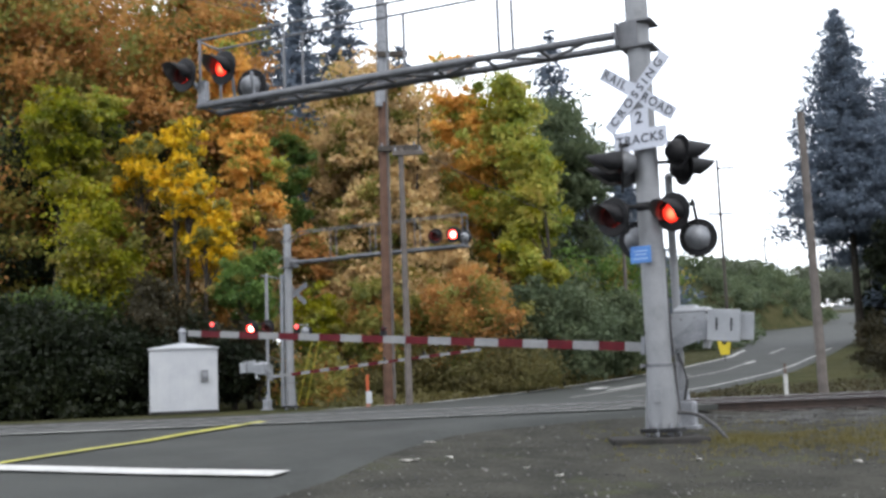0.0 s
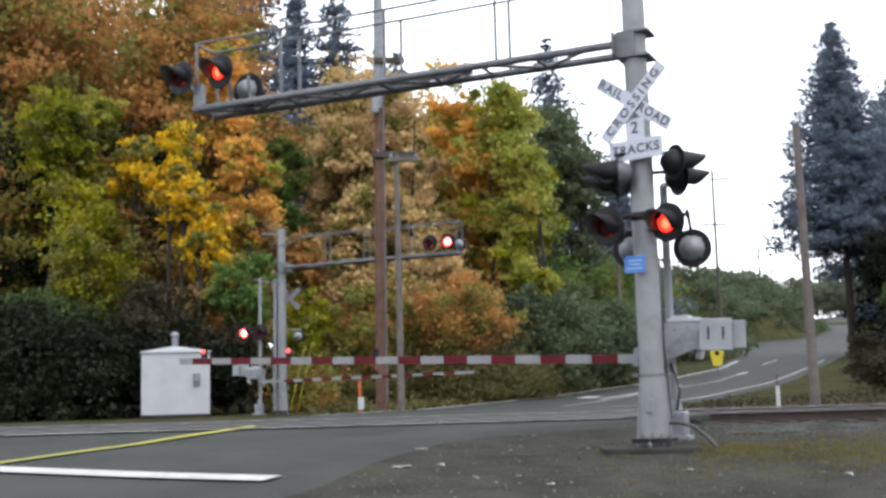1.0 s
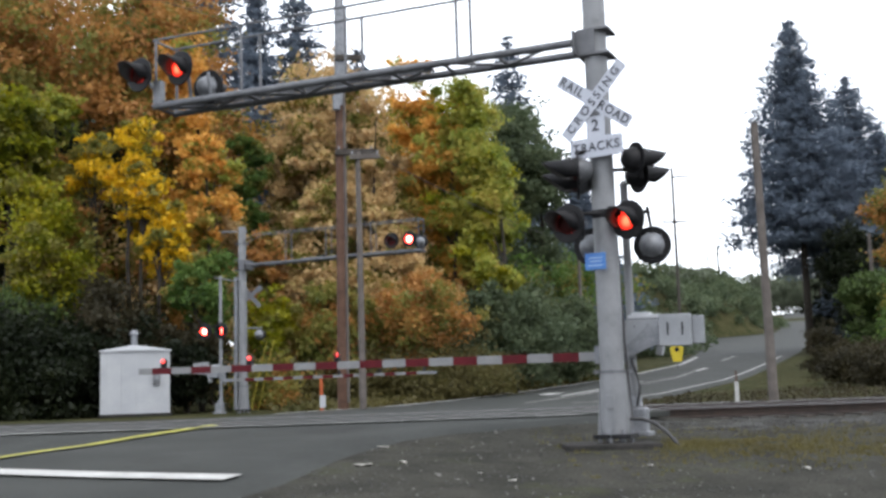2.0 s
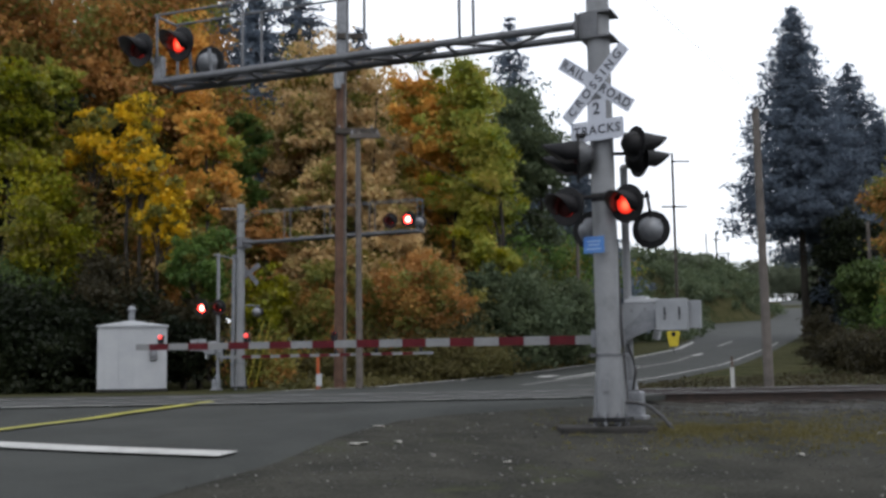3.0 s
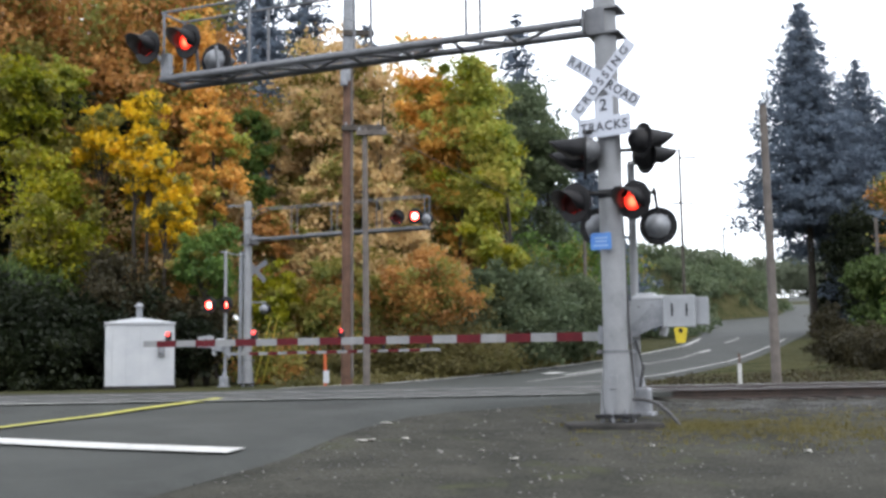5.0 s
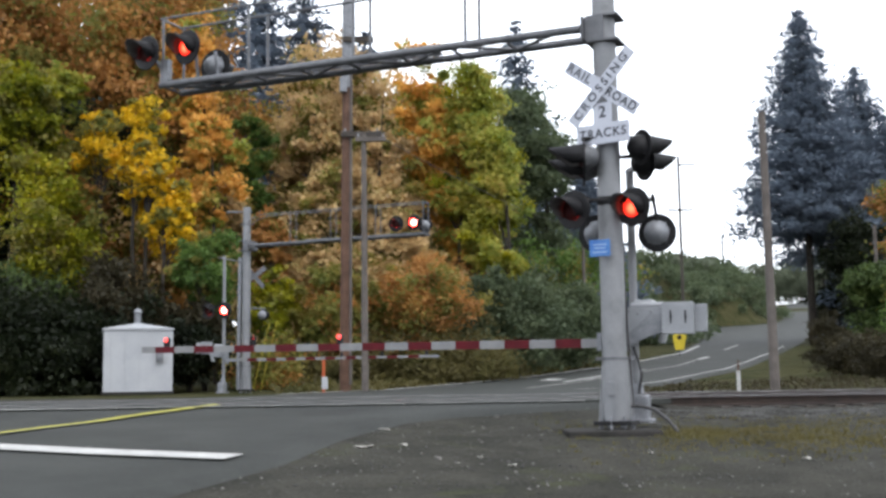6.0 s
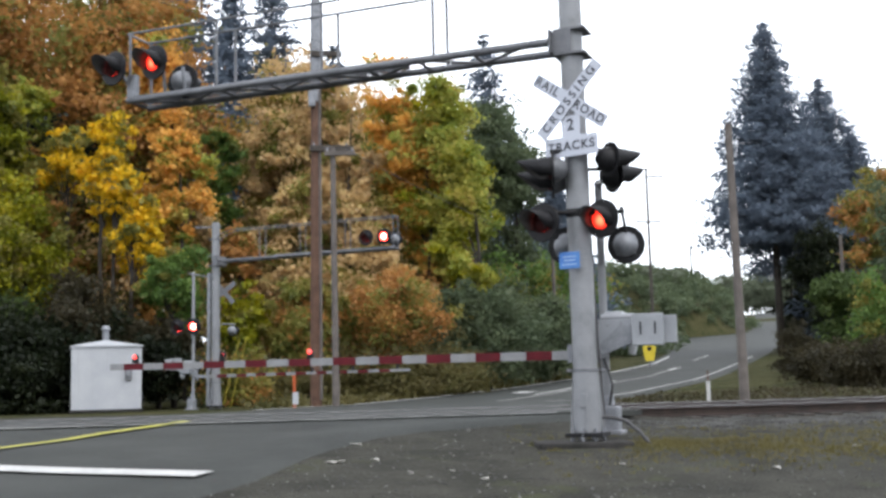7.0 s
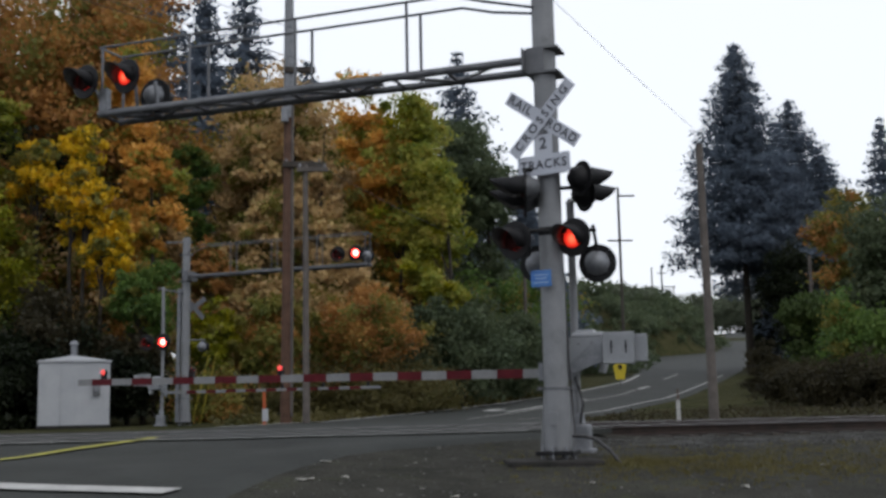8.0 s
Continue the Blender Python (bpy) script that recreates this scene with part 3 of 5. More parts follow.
def near_mast():
    foot = (3.03, 16.5, -0.28)
    t = cantilever_mast("cantilever_signal_mast", "tall silver-painted signal mast with a walkway arm over the road", foot, 7.7, 0.178, 0.168, -0.03)
    at = cantilever(t, foot, ALONG, 5.5, 7.8, (2.12, 4.05, 6.02, 7.75), 0.9, DULL)
    for s, side in ((7.98, "left"), (7.15, "right")):
        flasher(t, Vector(at(s, 0.45, 0.56)), FACE - 10, LIT, side, "near", 0.3)
    flasher(t, Vector(at(6.88, 0.0, 0.3)), FACE + 180, LIT, "off", "", 0.3, back=GALV)
    for s in (7.98, 7.15, 6.75):
        p, q = Vector(at(s, 0.2, 0.5)), Vector(at(min(s, 7.7), 0.1, 0.02))
        bm = bmesh.new()
        rod(bm, q, p, 0.03, seg=8)
        part("lamp_bracket", bm, GALV, t, "galvanised bracket of an overhead lamp")
    bm = bmesh.new()
    box(bm, at(7.72, 0.25, 0.25), (0.16, 0.14, 0.4), 155, 0.01)
    part("junction_box", bm, GALV, t, "galvanised junction box")
    # crossed boards and the lamps below them
    crossbuck(t, (-0.13, -0.27, 4.87), FACE - 13)
    z0 = 0.28
    for dx, dy, z, side in ((-0.58, -0.22, 2.80, "left"), (0.27, -0.30, 2.83, "right")):
        flasher(t, (dx, dy, z + z0), FACE - 20, LIT, side, "near", 0.285)
    for dx, dy, z in ((0.70, 0.12, 2.50), (-0.15, 0.32, 2.52)):
        flasher(t, (dx, dy, z + z0), FACE + 180, LIT, "off", "", 0.285, back=GALV)
    for dx, dy, z, turn in ((-0.40, -0.2, 3.58, -98), (-0.34, 0.24, 3.48, -98), (0.44, -0.2, 3.72, 112), (0.58, 0.24, 3.56, 112)):
        flasher(t, (dx, dy, z + z0), turn, LENS, "off", "", 0.26, 0.52, back=DULL if dx < 0 else BLACK)
    for z, half in ((2.95, 0.62), (3.86, 0.42)):
        bm = bmesh.new()
        rod(bm, (-half, -0.12, z + z0), (half, -0.2, z + z0), 0.032, seg=10)
        box(bm, (0, -0.17, z + z0), (0.44, 0.08, 0.12), FACE, 0.01)
        part("cross_arm", bm, BLACK, t, "dark cross arm that carries the lamps")
    bm = bmesh.new()
    for a, b in (((0.62, 0.0, 3.06 + z0), (0.7, 0.05, 2.6 + z0)), ((-0.3, 0.2, 3.06 + z0), (-0.3, 0.25, 2.6 + z0)), ((-0.38, -0.05, 3.9 + z0), (-0.34, 0, 3.6 + z0)), ((0.42, -0.1, 3.9 + z0), (0.5, 0, 3.7 + z0))):
        rod(bm, a, b, 0.025, seg=8)
        part("lamp_drop", bm, BLACK, t)
        bm = bmesh.new()
    rod(bm, (-0.3, 0, 3.6 + z0), (0.5, 0, 3.62 + z0), 0.03, seg=8)
    part("lamp_drop", bm, BLACK, t)
    bm = bmesh.new()
    box(bm, (-0.22, -0.27, 2.24 + z0), (0.31, 0.01, 0.24), FACE - 4, 0.004)
    plate = part("notice_plate", bm, BLUE, t, "small blue notice plate with pale unreadable print")
    for k, (w, z) in enumerate(((0.2, 0.05), (0.17, 0.0), (0.22, -0.06))):
        bm = bmesh.new()
        box(bm, (-0.223, -0.277, 2.24 + z0 + z), (w, 0.003, 0.022), FACE - 4)
        part("print_bar", bm, PALEBLUE, plate)
    bm = bmesh.new()
    pipe(bm, [(0.24, -0.04, 0.3), (0.21, -0.03, 0.95), (0.19, -0.02, 1.3), (0.14, -0.02, 3.3), (0.12, -0.02, 3.9)], 0.017)
    part("conduit", bm, RUBBER, t, "dark cable conduit up the pole")
    bm = bmesh.new()
    box(bm, (-0.09, -0.19, 0.52), (0.12, 0.02, 0.2), FACE, 0.008)
    part("hand_hole_cover", bm, MAST, t, "small cover plate near the foot")
    bm = bmesh.new()
    box(bm, (0, 0, 0), (1.32, 1.15, 0.24), -2, 0.03)
    f = tagged(link("mast_foundation", bm, CONCRETE), "dark stained concrete foundation block under the mast", "foundation")
    f.matrix_basis = pose(2.92, 16.44, -0.45)
    bm = bmesh.new()
    pipe(bm, [(3.2, 16.3, 0.0), (3.36, 16.26, -0.01), (3.52, 16.2, -0.06), (3.68, 16.1, -0.2), (3.82, 16.0, -0.4)], 0.027)
    tagged(link("ground_cable", bm, RUBBER, smooth=True), "thick black cable running from mast into the ground", "cable")


def gate_mechanism(name, label, at, turn, height, lamps=()):
    """Gate mast with its junction base, drive box and bracket. Arm side is local -x."""
    t = thing(name, label, "gate mast", "gate masts", at, turn)
    bm = bmesh.new()
    rod(bm, (0, 0, 0.1), (0, 0, height), 0.062, 0.06, 16)
    part("pole", bm, MAST, t, smooth=True)
    bm = bmesh.new()
    rod(bm, (0, 0, height - 0.02), (0, 0, height + 0.05), 0.075, 0.03, 16)
    part("pole_cap", bm, MAST, t)
    bm = bmesh.new()
    box(bm, (0.06, 0, 0.2), (0.26, 0.26, 0.4), 0, 0.03)
    box(bm, (0.06, 0, 0.02), (0.36, 0.36, 0.06), 0, 0.01)
    rod(bm, (0.02, 0, 0.42), (0.02, 0, 0.56), 0.1, 0.075, 16)
    part("junction_base", bm, GALV, t, "cast metal junction base")
    bm = bmesh.new()
    box(bm, (0.2, 0.1, 1.5), (0.46, 0.3, 0.36), 0, 0.02)
    part("drive_box", bm, GALV, t, "grey gate drive housing")
    bm = bmesh.new()
    box(bm, (0.22, 0.08, 1.72), (0.5, 0.36, 0.07), 0, 0.02)
    box(bm, (0.16, 0.06, 1.77), (0.28, 0.24, 0.05), 0, 0.015)
    part("drive_lid", bm, WHITE, t, "pale lid of the drive housing")
    bm = bmesh.new()
    prism(bm, ((-0.1, 1.06), (-0.06, 1.04), (0.4, 1.46), (0.44, 1.54), (0.44, 1.68), (-0.1, 1.68)), 0.03, pose(0, -0.16, 0))
    part("side_plate", bm, PLATE, t, "flat triangular grey side plate")
    bm = bmesh.new()
    for x, z in ((-0.04, 1.62), (0.1, 1.58), (0.3, 1.6), (-0.04, 1.2)):
        rod(bm, (x, -0.15, z), (x, -0.19, z), 0.016, seg=6)
    part("bolt", bm, DULL, t)
    bm = bmesh.new()
    box(bm, (0.42, 0.1, 1.3), (0.1, 0.16, 0.3), 0, 0.02, tilt=15)
    part("motor_cover", bm, WHITE, t, "small pale motor cover")
    bm = bmesh.new()
    pipe(bm, [(0.06, -0.08, 0.42), (0.12, -0.12, 0.7), (0.06, -0.12, 0.95), (0.0, -0.08, 1.1)], 0.022)
    part("conduit", bm, RUBBER, t, "black flexible conduit")
    return t


GATES = []


def gate_arm(at, turn, length, first, lit, thick, group_lamps, back=(0.0, 0.0)):
    """Striped arm hinged at its thing's origin, along local -x, with counterweights behind."""
    t = thing("crossing_barrier", "red and white striped crossing barrier lowered over the road", "barrier", "crossing barriers", at, turn)
    bm = bmesh.new()
    a, b = -0.62, -length
    outline = ((a, -thick / 2 + 0.006), (a, thick / 2 - 0.006), (b, thick * 0.4), (b, -thick * 0.4))
    prism(bm, outline, 0.036)
    part("arm_core", bm, GALV, t, "grey metal arm core")
    period = 0.8128
    edges = []
    k = 0
    while True:
        r = first - period * k
        if r - 0.4064 < -length:
            break
        edges.append((r, r - 0.4064, RED))
        edges.append((r - 0.4064, max(r - period, -length), PALE))
        k += 1
    edges.append((-0.64, first, PALE))
    for x0, x1, mat in edges:
        if x0 - x1 < 0.05:
            continue
        h0, h1 = (thick * (1 - 0.2 * (-x - 0.6) / (length - 0.6)) / 2 for x in (x0, x1))
        bm = bmesh.new()
        prism(bm, ((x0 - 0.003, -h0), (x0 - 0.003, h0), (x1 + 0.003, h1), (x1 + 0.003, -h1)), 0.05)
        part("stripe_panel", bm, mat, t)
    for x, kind in group_lamps:
        bm = bmesh.new()
        box(bm, (x, 0, thick * 0.5 + 0.03), (0.1, 0.07, 0.08), 0, 0.01)
        rod(bm, (x, 0.05, thick * 0.5 + 0.1), (x, -0.02, thick * 0.5 + 0.1), 0.04, 0.045, 16)
        holder = part("arm_lamp", bm, BLACK, t, "small red lamp on the arm")
        bm = bmesh.new()
        lathe(bm, ((0.01, -0.03), (0.028, -0.024), (0.04, -0.001)), 16, mat=1)
        lathe(bm, ((0.04, 0.001), (0.028, 0.024), (0.01, 0.03)), 16, mat=0)
        lens = part("lens", bm, [LENS, lit], holder, smooth=True)
        lens.matrix_basis = pose(x, -0.03, thick * 0.5 + 0.1, 0, 0, 180 if turn > 90 else 0)
        LENSES.append((lens, kind + (" back" if turn > 90 else ""), "arm"))
    bm = bmesh.new()
    box(bm, (-0.45, 0, 0), (0.5, 0.08, 0.1), 0, 0.01)
    box(bm, (-0.66, 0, 0.02), (0.07, 0.1, thick * 2.0), 0, 0.01)
    prism(bm, ((-0.3, -0.08), (0.1, 0.1), (0.8, 0.3), (0.8, 0.44), (0.1, 0.42), (-0.3, 0.08)), 0.03, pose(0, 0.02, 0))
    part("arm_bracket", bm, GALV, t, "grey hinge bracket")
    for k, (x, y, w, h) in enumerate(((0.53, -0.12, 0.46, 0.46), (0.78, -0.02, 0.3, 0.4))):
        bm = bmesh.new()
        x += back[0]
        box(bm, (x, y, 0.34 + back[1]), (w, 0.06, h), 0, 0.012)
        cw = part("counterweight", bm, PLATE, t, "pale grey slotted counterweight plate")
        if k == 0:
            for sx in (-0.1, 0.11):
                bm = bmesh.new()
                box(bm, (x + sx, y - 0.031, 0.41 + back[1]), (0.025, 0.006, 0.08))
                box(bm, (x + sx, y - 0.031, 0.3 + back[1]), (0.022, 0.006, 0.07))
                rod(bm, (x + sx + 0.005, y - 0.028, 0.355 + back[1]), (x + sx + 0.005, y - 0.05, 0.355 + back[1]), 0.02, seg=8)
                part("slot", bm, BLACK, cw)
    GATES.append((t, at, turn))
    return t


def far_signals():
    foot = (-6.14, 45, 0.02)
    t = cantilever_mast("cantilever_signal_mast", "grey signal mast with a walkway arm beyond the track", foot, 7.2, 0.168, 0.15)
    along = Vector((0.906, -0.423, 0))
    at = cantilever(t, foot, along, 5.66, 7.76, (2.1, 3.85, 5.75, 7.7), 0.3, DULL, 0.042, 0.22)
    for s, side in ((6.66, "left"), (7.39, "right")):
        flasher(t, Vector(at(s, -0.35, 0.42)), FACE, LITFAR, side, "far", 0.3, 0.25)
    flasher(t, Vector(at(7.56, 0.3, 0.38)), FACE + 180, LITFAR, "off", "", 0.27, 0.3, back=GALV)
    crossbuck(t, (0.27, 0.3, 4.5), FACE + 242, False)
    flasher(t, (0.62, 0.2, 2.95), FACE + 180, LITFAR, "off", "", 0.22, 0.3, back=GALV)
    bm = bmesh.new()
    rod(bm, (0.1, 0, 3.2), (0.75, 0.1, 3.2), 0.025, seg=8)
    rod(bm, (-0.1, -0.1, 5.0), (-0.75, -1.9, 5.0), 0.03, seg=8)
    rod(bm, (-0.8, 0, 7.0), (0.2, 0, 7.0), 0.03, seg=8)
    rod(bm, (-0.3, 0.1, 0.05), (-0.25, 0.1, 5.2), 0.09, seg=10)
    part("stay_bar", bm, GALV, t)
    g = gate_mechanism("gate_mast", "slim silver gate mast with flashing lamps beyond the track", (-6.72, 43.2, -0.02), 155, 5.05)
    for dx, side in ((0.56, "left"), (-0.16, "right")):
        flasher(g, (dx, 0.2, 3.05), FACE - 155, LITFAR, side, "mast", 0.3, 0.25)
    bm = bmesh.new()
    rod(bm, (0.7, 0.1, 3.2), (-0.2, 0.1, 3.2), 0.03, seg=8)
    part("cross_arm", bm, BLACK, g)
    gate_arm((-6.75, 43.1, 1.18), 155, 8.75, -1.1, LITSMALL, 0.11, ((-8.3, "on"), (-5.0, "left"), (-6.6, "right")), (0.25, 0.14))


near_mast()
gate_mechanism("gate_mast", "slim silver gate mast with grey drive box behind the signal mast", (3.42, 16.98, -0.26), FACE, 3.75)
gate_arm((3.5, 16.7, 0.9), FACE, 8.95, -0.94, LITSMALL, 0.135, ((-8.43, "on"), (-6.68, "left"), (-5.02, "right")))
far_signals()


def equipment_hut():
    t = thing("equipment_hut", "small white sheet-metal railway equipment hut with a roof vent", "hut", at=(-10.4, 45.3, 0.0), turn=15)
    w, d, h = 2.55, 2.5, 2.36
    bm = bmesh.new()
    box(bm, (0, 0, h / 2 + 0.04), (w, d, h), 0, 0.015)
    part("wall", bm, WHITE, t)
    for k in range(5):
        bm = bmesh.new()
        box(bm, (-w / 2 + 0.26 + k * 0.52, -d / 2 - 0.006, h / 2 + 0.04), (0.03, 0.02, h - 0.1), 0, 0.006)
        part("rib", bm, WHITE, t)
    bm = bmesh.new()
    vs = [bm.verts.new(p) for p in ((-w / 2 - 0.06, -d / 2 - 0.06, h + 0.04), (w / 2 + 0.06, -d / 2 - 0.06, h + 0.04), (w / 2 + 0.06, d / 2 + 0.06, h + 0.04), (-w / 2 - 0.06, d / 2 + 0.06, h + 0.04))]
    up = [bm.verts.new((v.co.x, v.co.y, h + 0.09)) for v in vs]
    top = bm.verts.new((0, 0, h + 0.36))
    bm.faces.new(list(reversed(vs)))
    for k in range(4):
        bm.faces.new((vs[k], vs[(k + 1) % 4], up[(k + 1) % 4], up[k]))
        bm.faces.new((up[k], up[(k + 1) % 4], top))
    part("roof", bm, WHITE, t, "low white pyramid roof")
    bm = bmesh.new()
    rod(bm, (0, 0, h + 0.25), (0, 0, h + 0.8), 0.13, seg=20)
    rod(bm, (0, 0, h + 0.76), (0, 0, h + 0.92), 0.2, 0.08, seg=20)
    part("roof_vent", bm, GALV, t, "round galvanised roof vent", smooth=True)
    bm = bmesh.new()
    box(bm, (0.78, -d / 2 - 0.05, 1.36), (0.26, 0.1, 0.44), 0, 0.01)
    m = part("meter_box", bm, DULL, t, "grey meter box on the wall")
    bm = bmesh.new()
    box(bm, (0.78, -d / 2 - 0.105, 1.42), (0.18, 0.012, 0.2), 0, 0.004)
    part("cover", bm, GALV, m)
    bm = bmesh.new()
    box(bm, (0, 0, 0.0), (w + 0.1, d + 0.1, 0.12), 0, 0.01)
    part("plinth", bm, CONCRETE, t, "dark concrete plinth")


equipment_hut()


# ---------------------------------------------------------------- poles, posts and wires
def utility_pole(x, y, height, r, mat, label, arms=(), lean=0.0, group="utility poles"):
    z = ground_z(x, y)
    t = thing("utility_pole", label, "utility pole", group, (x, y, z - 0.1))
    t.matrix_basis = pose(x, y, z - 0.1, 0, lean, 0)
    bm = bmesh.new()
    rod(bm, (0, 0, 0), (0, 0, height), r, r * 0.72, 16)
    part("pole", bm, mat, t, smooth=True)
    for h, a, b, turn in arms:
        bm = bmesh.new()
        box(bm, ((a + b) / 2 * math.cos(radians(turn)), (a + b) / 2 * math.sin(radians(turn)) - r * 0.9, h), (b - a, 0.1 + r * 0.4, 0.1 + r * 0.5), turn, 0.01)
        arm = part("cross_arm", bm, TIE if mat is not POLEGREY else POLEGREY, t, "weathered wooden cross arm")
        for k in (0.1, 0.9):
            s = a + (b - a) * k
            bm = bmesh.new()
            rod(bm, (s * math.cos(radians(turn)), s * math.sin(radians(turn)) - r * 0.9, h + 0.05), (s * math.cos(radians(turn)), s * math.sin(radians(turn)) - r * 0.9, h + 0.22), 0.045, 0.03, 8)
            part("insulator", bm, GALV, arm)
    return t


POLE_TOP = 29.6
p = utility_pole(-2.15, 42, 16.5, 0.21, POLEWOOD, "tall brown wooden utility pole with a pale cable riser", ((13.2, -0.15, 1.0, 0), (9.6, -0.2, 1.3, 0)), 0.5)
bm = bmesh.new()
rod(bm, (0.2, -0.14, 0.4), (0.16, -0.12, 12), 0.055, seg=10)
part("cable_riser", bm, POLEGREY, p, "pale cable riser on the pole")
bm = bmesh.new()
rod(bm, (0, 0, 11.4), (0, 0, 16.45), 0.2, 0.165, 16)
part("sleeve", bm, GALV, p, "pale grey upper sleeve", smooth=True)
bm = bmesh.new()
rod(bm, (-0.12, -0.22, 11.2), (-0.12, -0.22, 11.75), 0.14, seg=16)
part("cable_can", bm, GALV, p, "grey cylindrical cable box", smooth=True)
utility_pole(-1.36, 40, 9.2, 0.125, POLEGREY, "short grey wooden utility pole beside the taller one", ((9.0, -0.3, 0.8, 0),), 0.0)
utility_pole(10.36, 32, 8.2, 0.14, POLEGREY, "bare grey wooden utility pole beyond the rail", (), -0.3)
utility_pole(36.8, 150, POLE_TOP - ground_z(36.8, 150), 0.22, TIE, "distant dark utility pole with two cross arms", ((POLE_TOP - ground_z(36.8, 150) - 1.2, -0.2, 2.2, 0), (POLE_TOP - ground_z(36.8, 150) - 7.3, -1.7, 1.7, 0)), 0.0)
utility_pole(11.4, 72, 8.5, 0.14, POLEGREY, "thin grey pole beside the far road edge", (), 0.0)
utility_pole(84.6, 300, 37.2 - ground_z(84.6, 300), 0.3, TIE, "distant dark pole on the hilltop", ((37.2 - ground_z(84.6, 300) - 2.0, -1.2, 1.2, 0), (37.2 - ground_z(84.6, 300) - 6.5, -1.9, 1.9, 0), (37.2 - ground_z(84.6, 300) - 7.8, -1.9, 1.9, 0)), 0.0)
utility_pole(82.2, 301, 37.0 - ground_z(82.2, 301), 0.25, POLEGREY, "distant grey pole on the skyline", (), 0.0)
utility_pole(96.5, 260, 9, 0.3, TIE, "distant dark pole on the hilltop", ((8.0, -1.0, 1.0, 0),), 0.0)
utility_pole(26.0, 62, 7.5, 0.13, POLEGREY, "grey pole standing before the dark trees", (), 0.0)


def pole_frame(x, y, top):
    """Two posts with beams and a box between them, on the skyline."""
    z = ground_z(x, y)
    t = thing("pole_frame", "distant dark wooden frame with an equipment box on the hilltop", "pole frame", at=(x, y, z))
    for dx in (-1.5, 1.5):
        bm = bmesh.new()
        rod(bm, (dx, 0, 0), (dx, 0, top - z), 0.22, 0.18, 8)
        part("post", bm, TIE, t)
    for dz in (0.3, 2.4):
        bm = bmesh.new()
        box(bm, (0, -0.2, top - z - dz), (4.0, 0.2, 0.3), 0, 0.02)
        part("beam", bm, TIE, t)
    bm = bmesh.new()
    box(bm, (0, -0.2, top - z - 1.7), (1.2, 0.8, 1.3), 0, 0.05)
    part("equipment_box", bm, DULL, t, "grey equipment box")


pole_frame(86.2, 300, 31.7)


def wire(a, b, sag, r, label="thin black overhead wire"):
    a, b = Vector(a), Vector(b)
    bm = bmesh.new()
    pipe(bm, [a.lerp(b, k / 24) - Vector((0, 0, sag * 4 * (k / 24) * (1 - k / 24))) for k in range(25)], r, 5)
    tagged(link("overhead_wire", bm, RUBBER), label, "wire", "overhead wires")


for dz, dx in ((0.0, 0.0), (0.15, 0.5), (1.4, 0.1)):
    wire((-1.7 + dx, 41.8, 13.15 + dz), (-21, 26, 15.5 + dz), 0.3, 0.012)
wire((10.4, 31.9, 8.1), (-12, -5, 10.6), 0.5, 0.005)
wire((11.6, 72, 9.4), (36.8, 150, 22), 0.6, 0.02)
wire((-1.2, 40, 9.2), (12, 72, 9.4), 0.4, 0.012)


def marker_post(x, y, h, label, orange=False):
    z = ground_z(x, y)
    t = thing("marker_post", label, "marker post", "marker posts", (x, y, z))
    bm = bmesh.new()
    box(bm, (0, 0, h / 2), (0.1, 0.03, h), -10, 0.006)
    part("post", bm, WHITELINE if not orange else ORANGE, t)
    bm = bmesh.new()
    if orange:
        box(bm, (0.04, -0.03, h * 0.33), (0.2, 0.03, h * 0.36), -10, 0.006)
        part("marker_panel", bm, WHITE, t, "white panel on the orange post")
    else:
        rod(bm, (0, 0, h), (0, 0, h + 0.28), 0.02, seg=8)
        part("tip", bm, POLEWOOD, t, "thin brown tip")


marker_post(8.75, 30, 0.72, "white plastic marker post beside the track")
marker_post(-2.73, 39.2, 1.15, "orange marker post with a white panel", True)
marker_post(16.9, 33.5, 0.5, "short white marker post in the brambles")


def warning_sign(x, y, z):
    t = thing("warning_sign", "small yellow warning sign with a black symbol", "road sign", at=(x, y, ground_z(x, y)))
    bm = bmesh.new()
    rod(bm, (0, 0, 0), (0, 0, z), 0.035, seg=8)
    part("post", bm, DULL, t)
    bm = bmesh.new()
    prism(bm, ((-0.45, 0.3), (-0.28, -0.6), (0.28, -0.6), (0.45, 0.3), (0.28, 0.42), (-0.28, 0.42)), 0.02, pose(0, -0.05, z - 0.4))
    board = part("board", bm, SIGNYELLOW, t)
    bm = bmesh.new()
    rod(bm, (0, -0.06, z - 0.2), (0, -0.075, z - 0.2), 0.16, seg=16)
    part("symbol", bm, BLACK, board)


warning_sign(18.05, 75, 1.5)
bm = bmesh.new()
rod(bm, (-6.0, 46, 0.0), (-5.35, 46, 2.7), 0.016, seg=8)
tagged(link("guy_guard", bm, GUYGUARD), "yellow plastic guard on a slanting guy wire", "guy guard", "guy guards")
bm = bmesh.new()
rod(bm, (-5.75, 46.4, 0.0), (-5.1, 46.4, 2.8), 0.016, seg=8)
tagged(link("guy_guard", bm, GUYGUARD), "yellow plastic guard on a slanting guy wire", "guy guard", "guy guards")


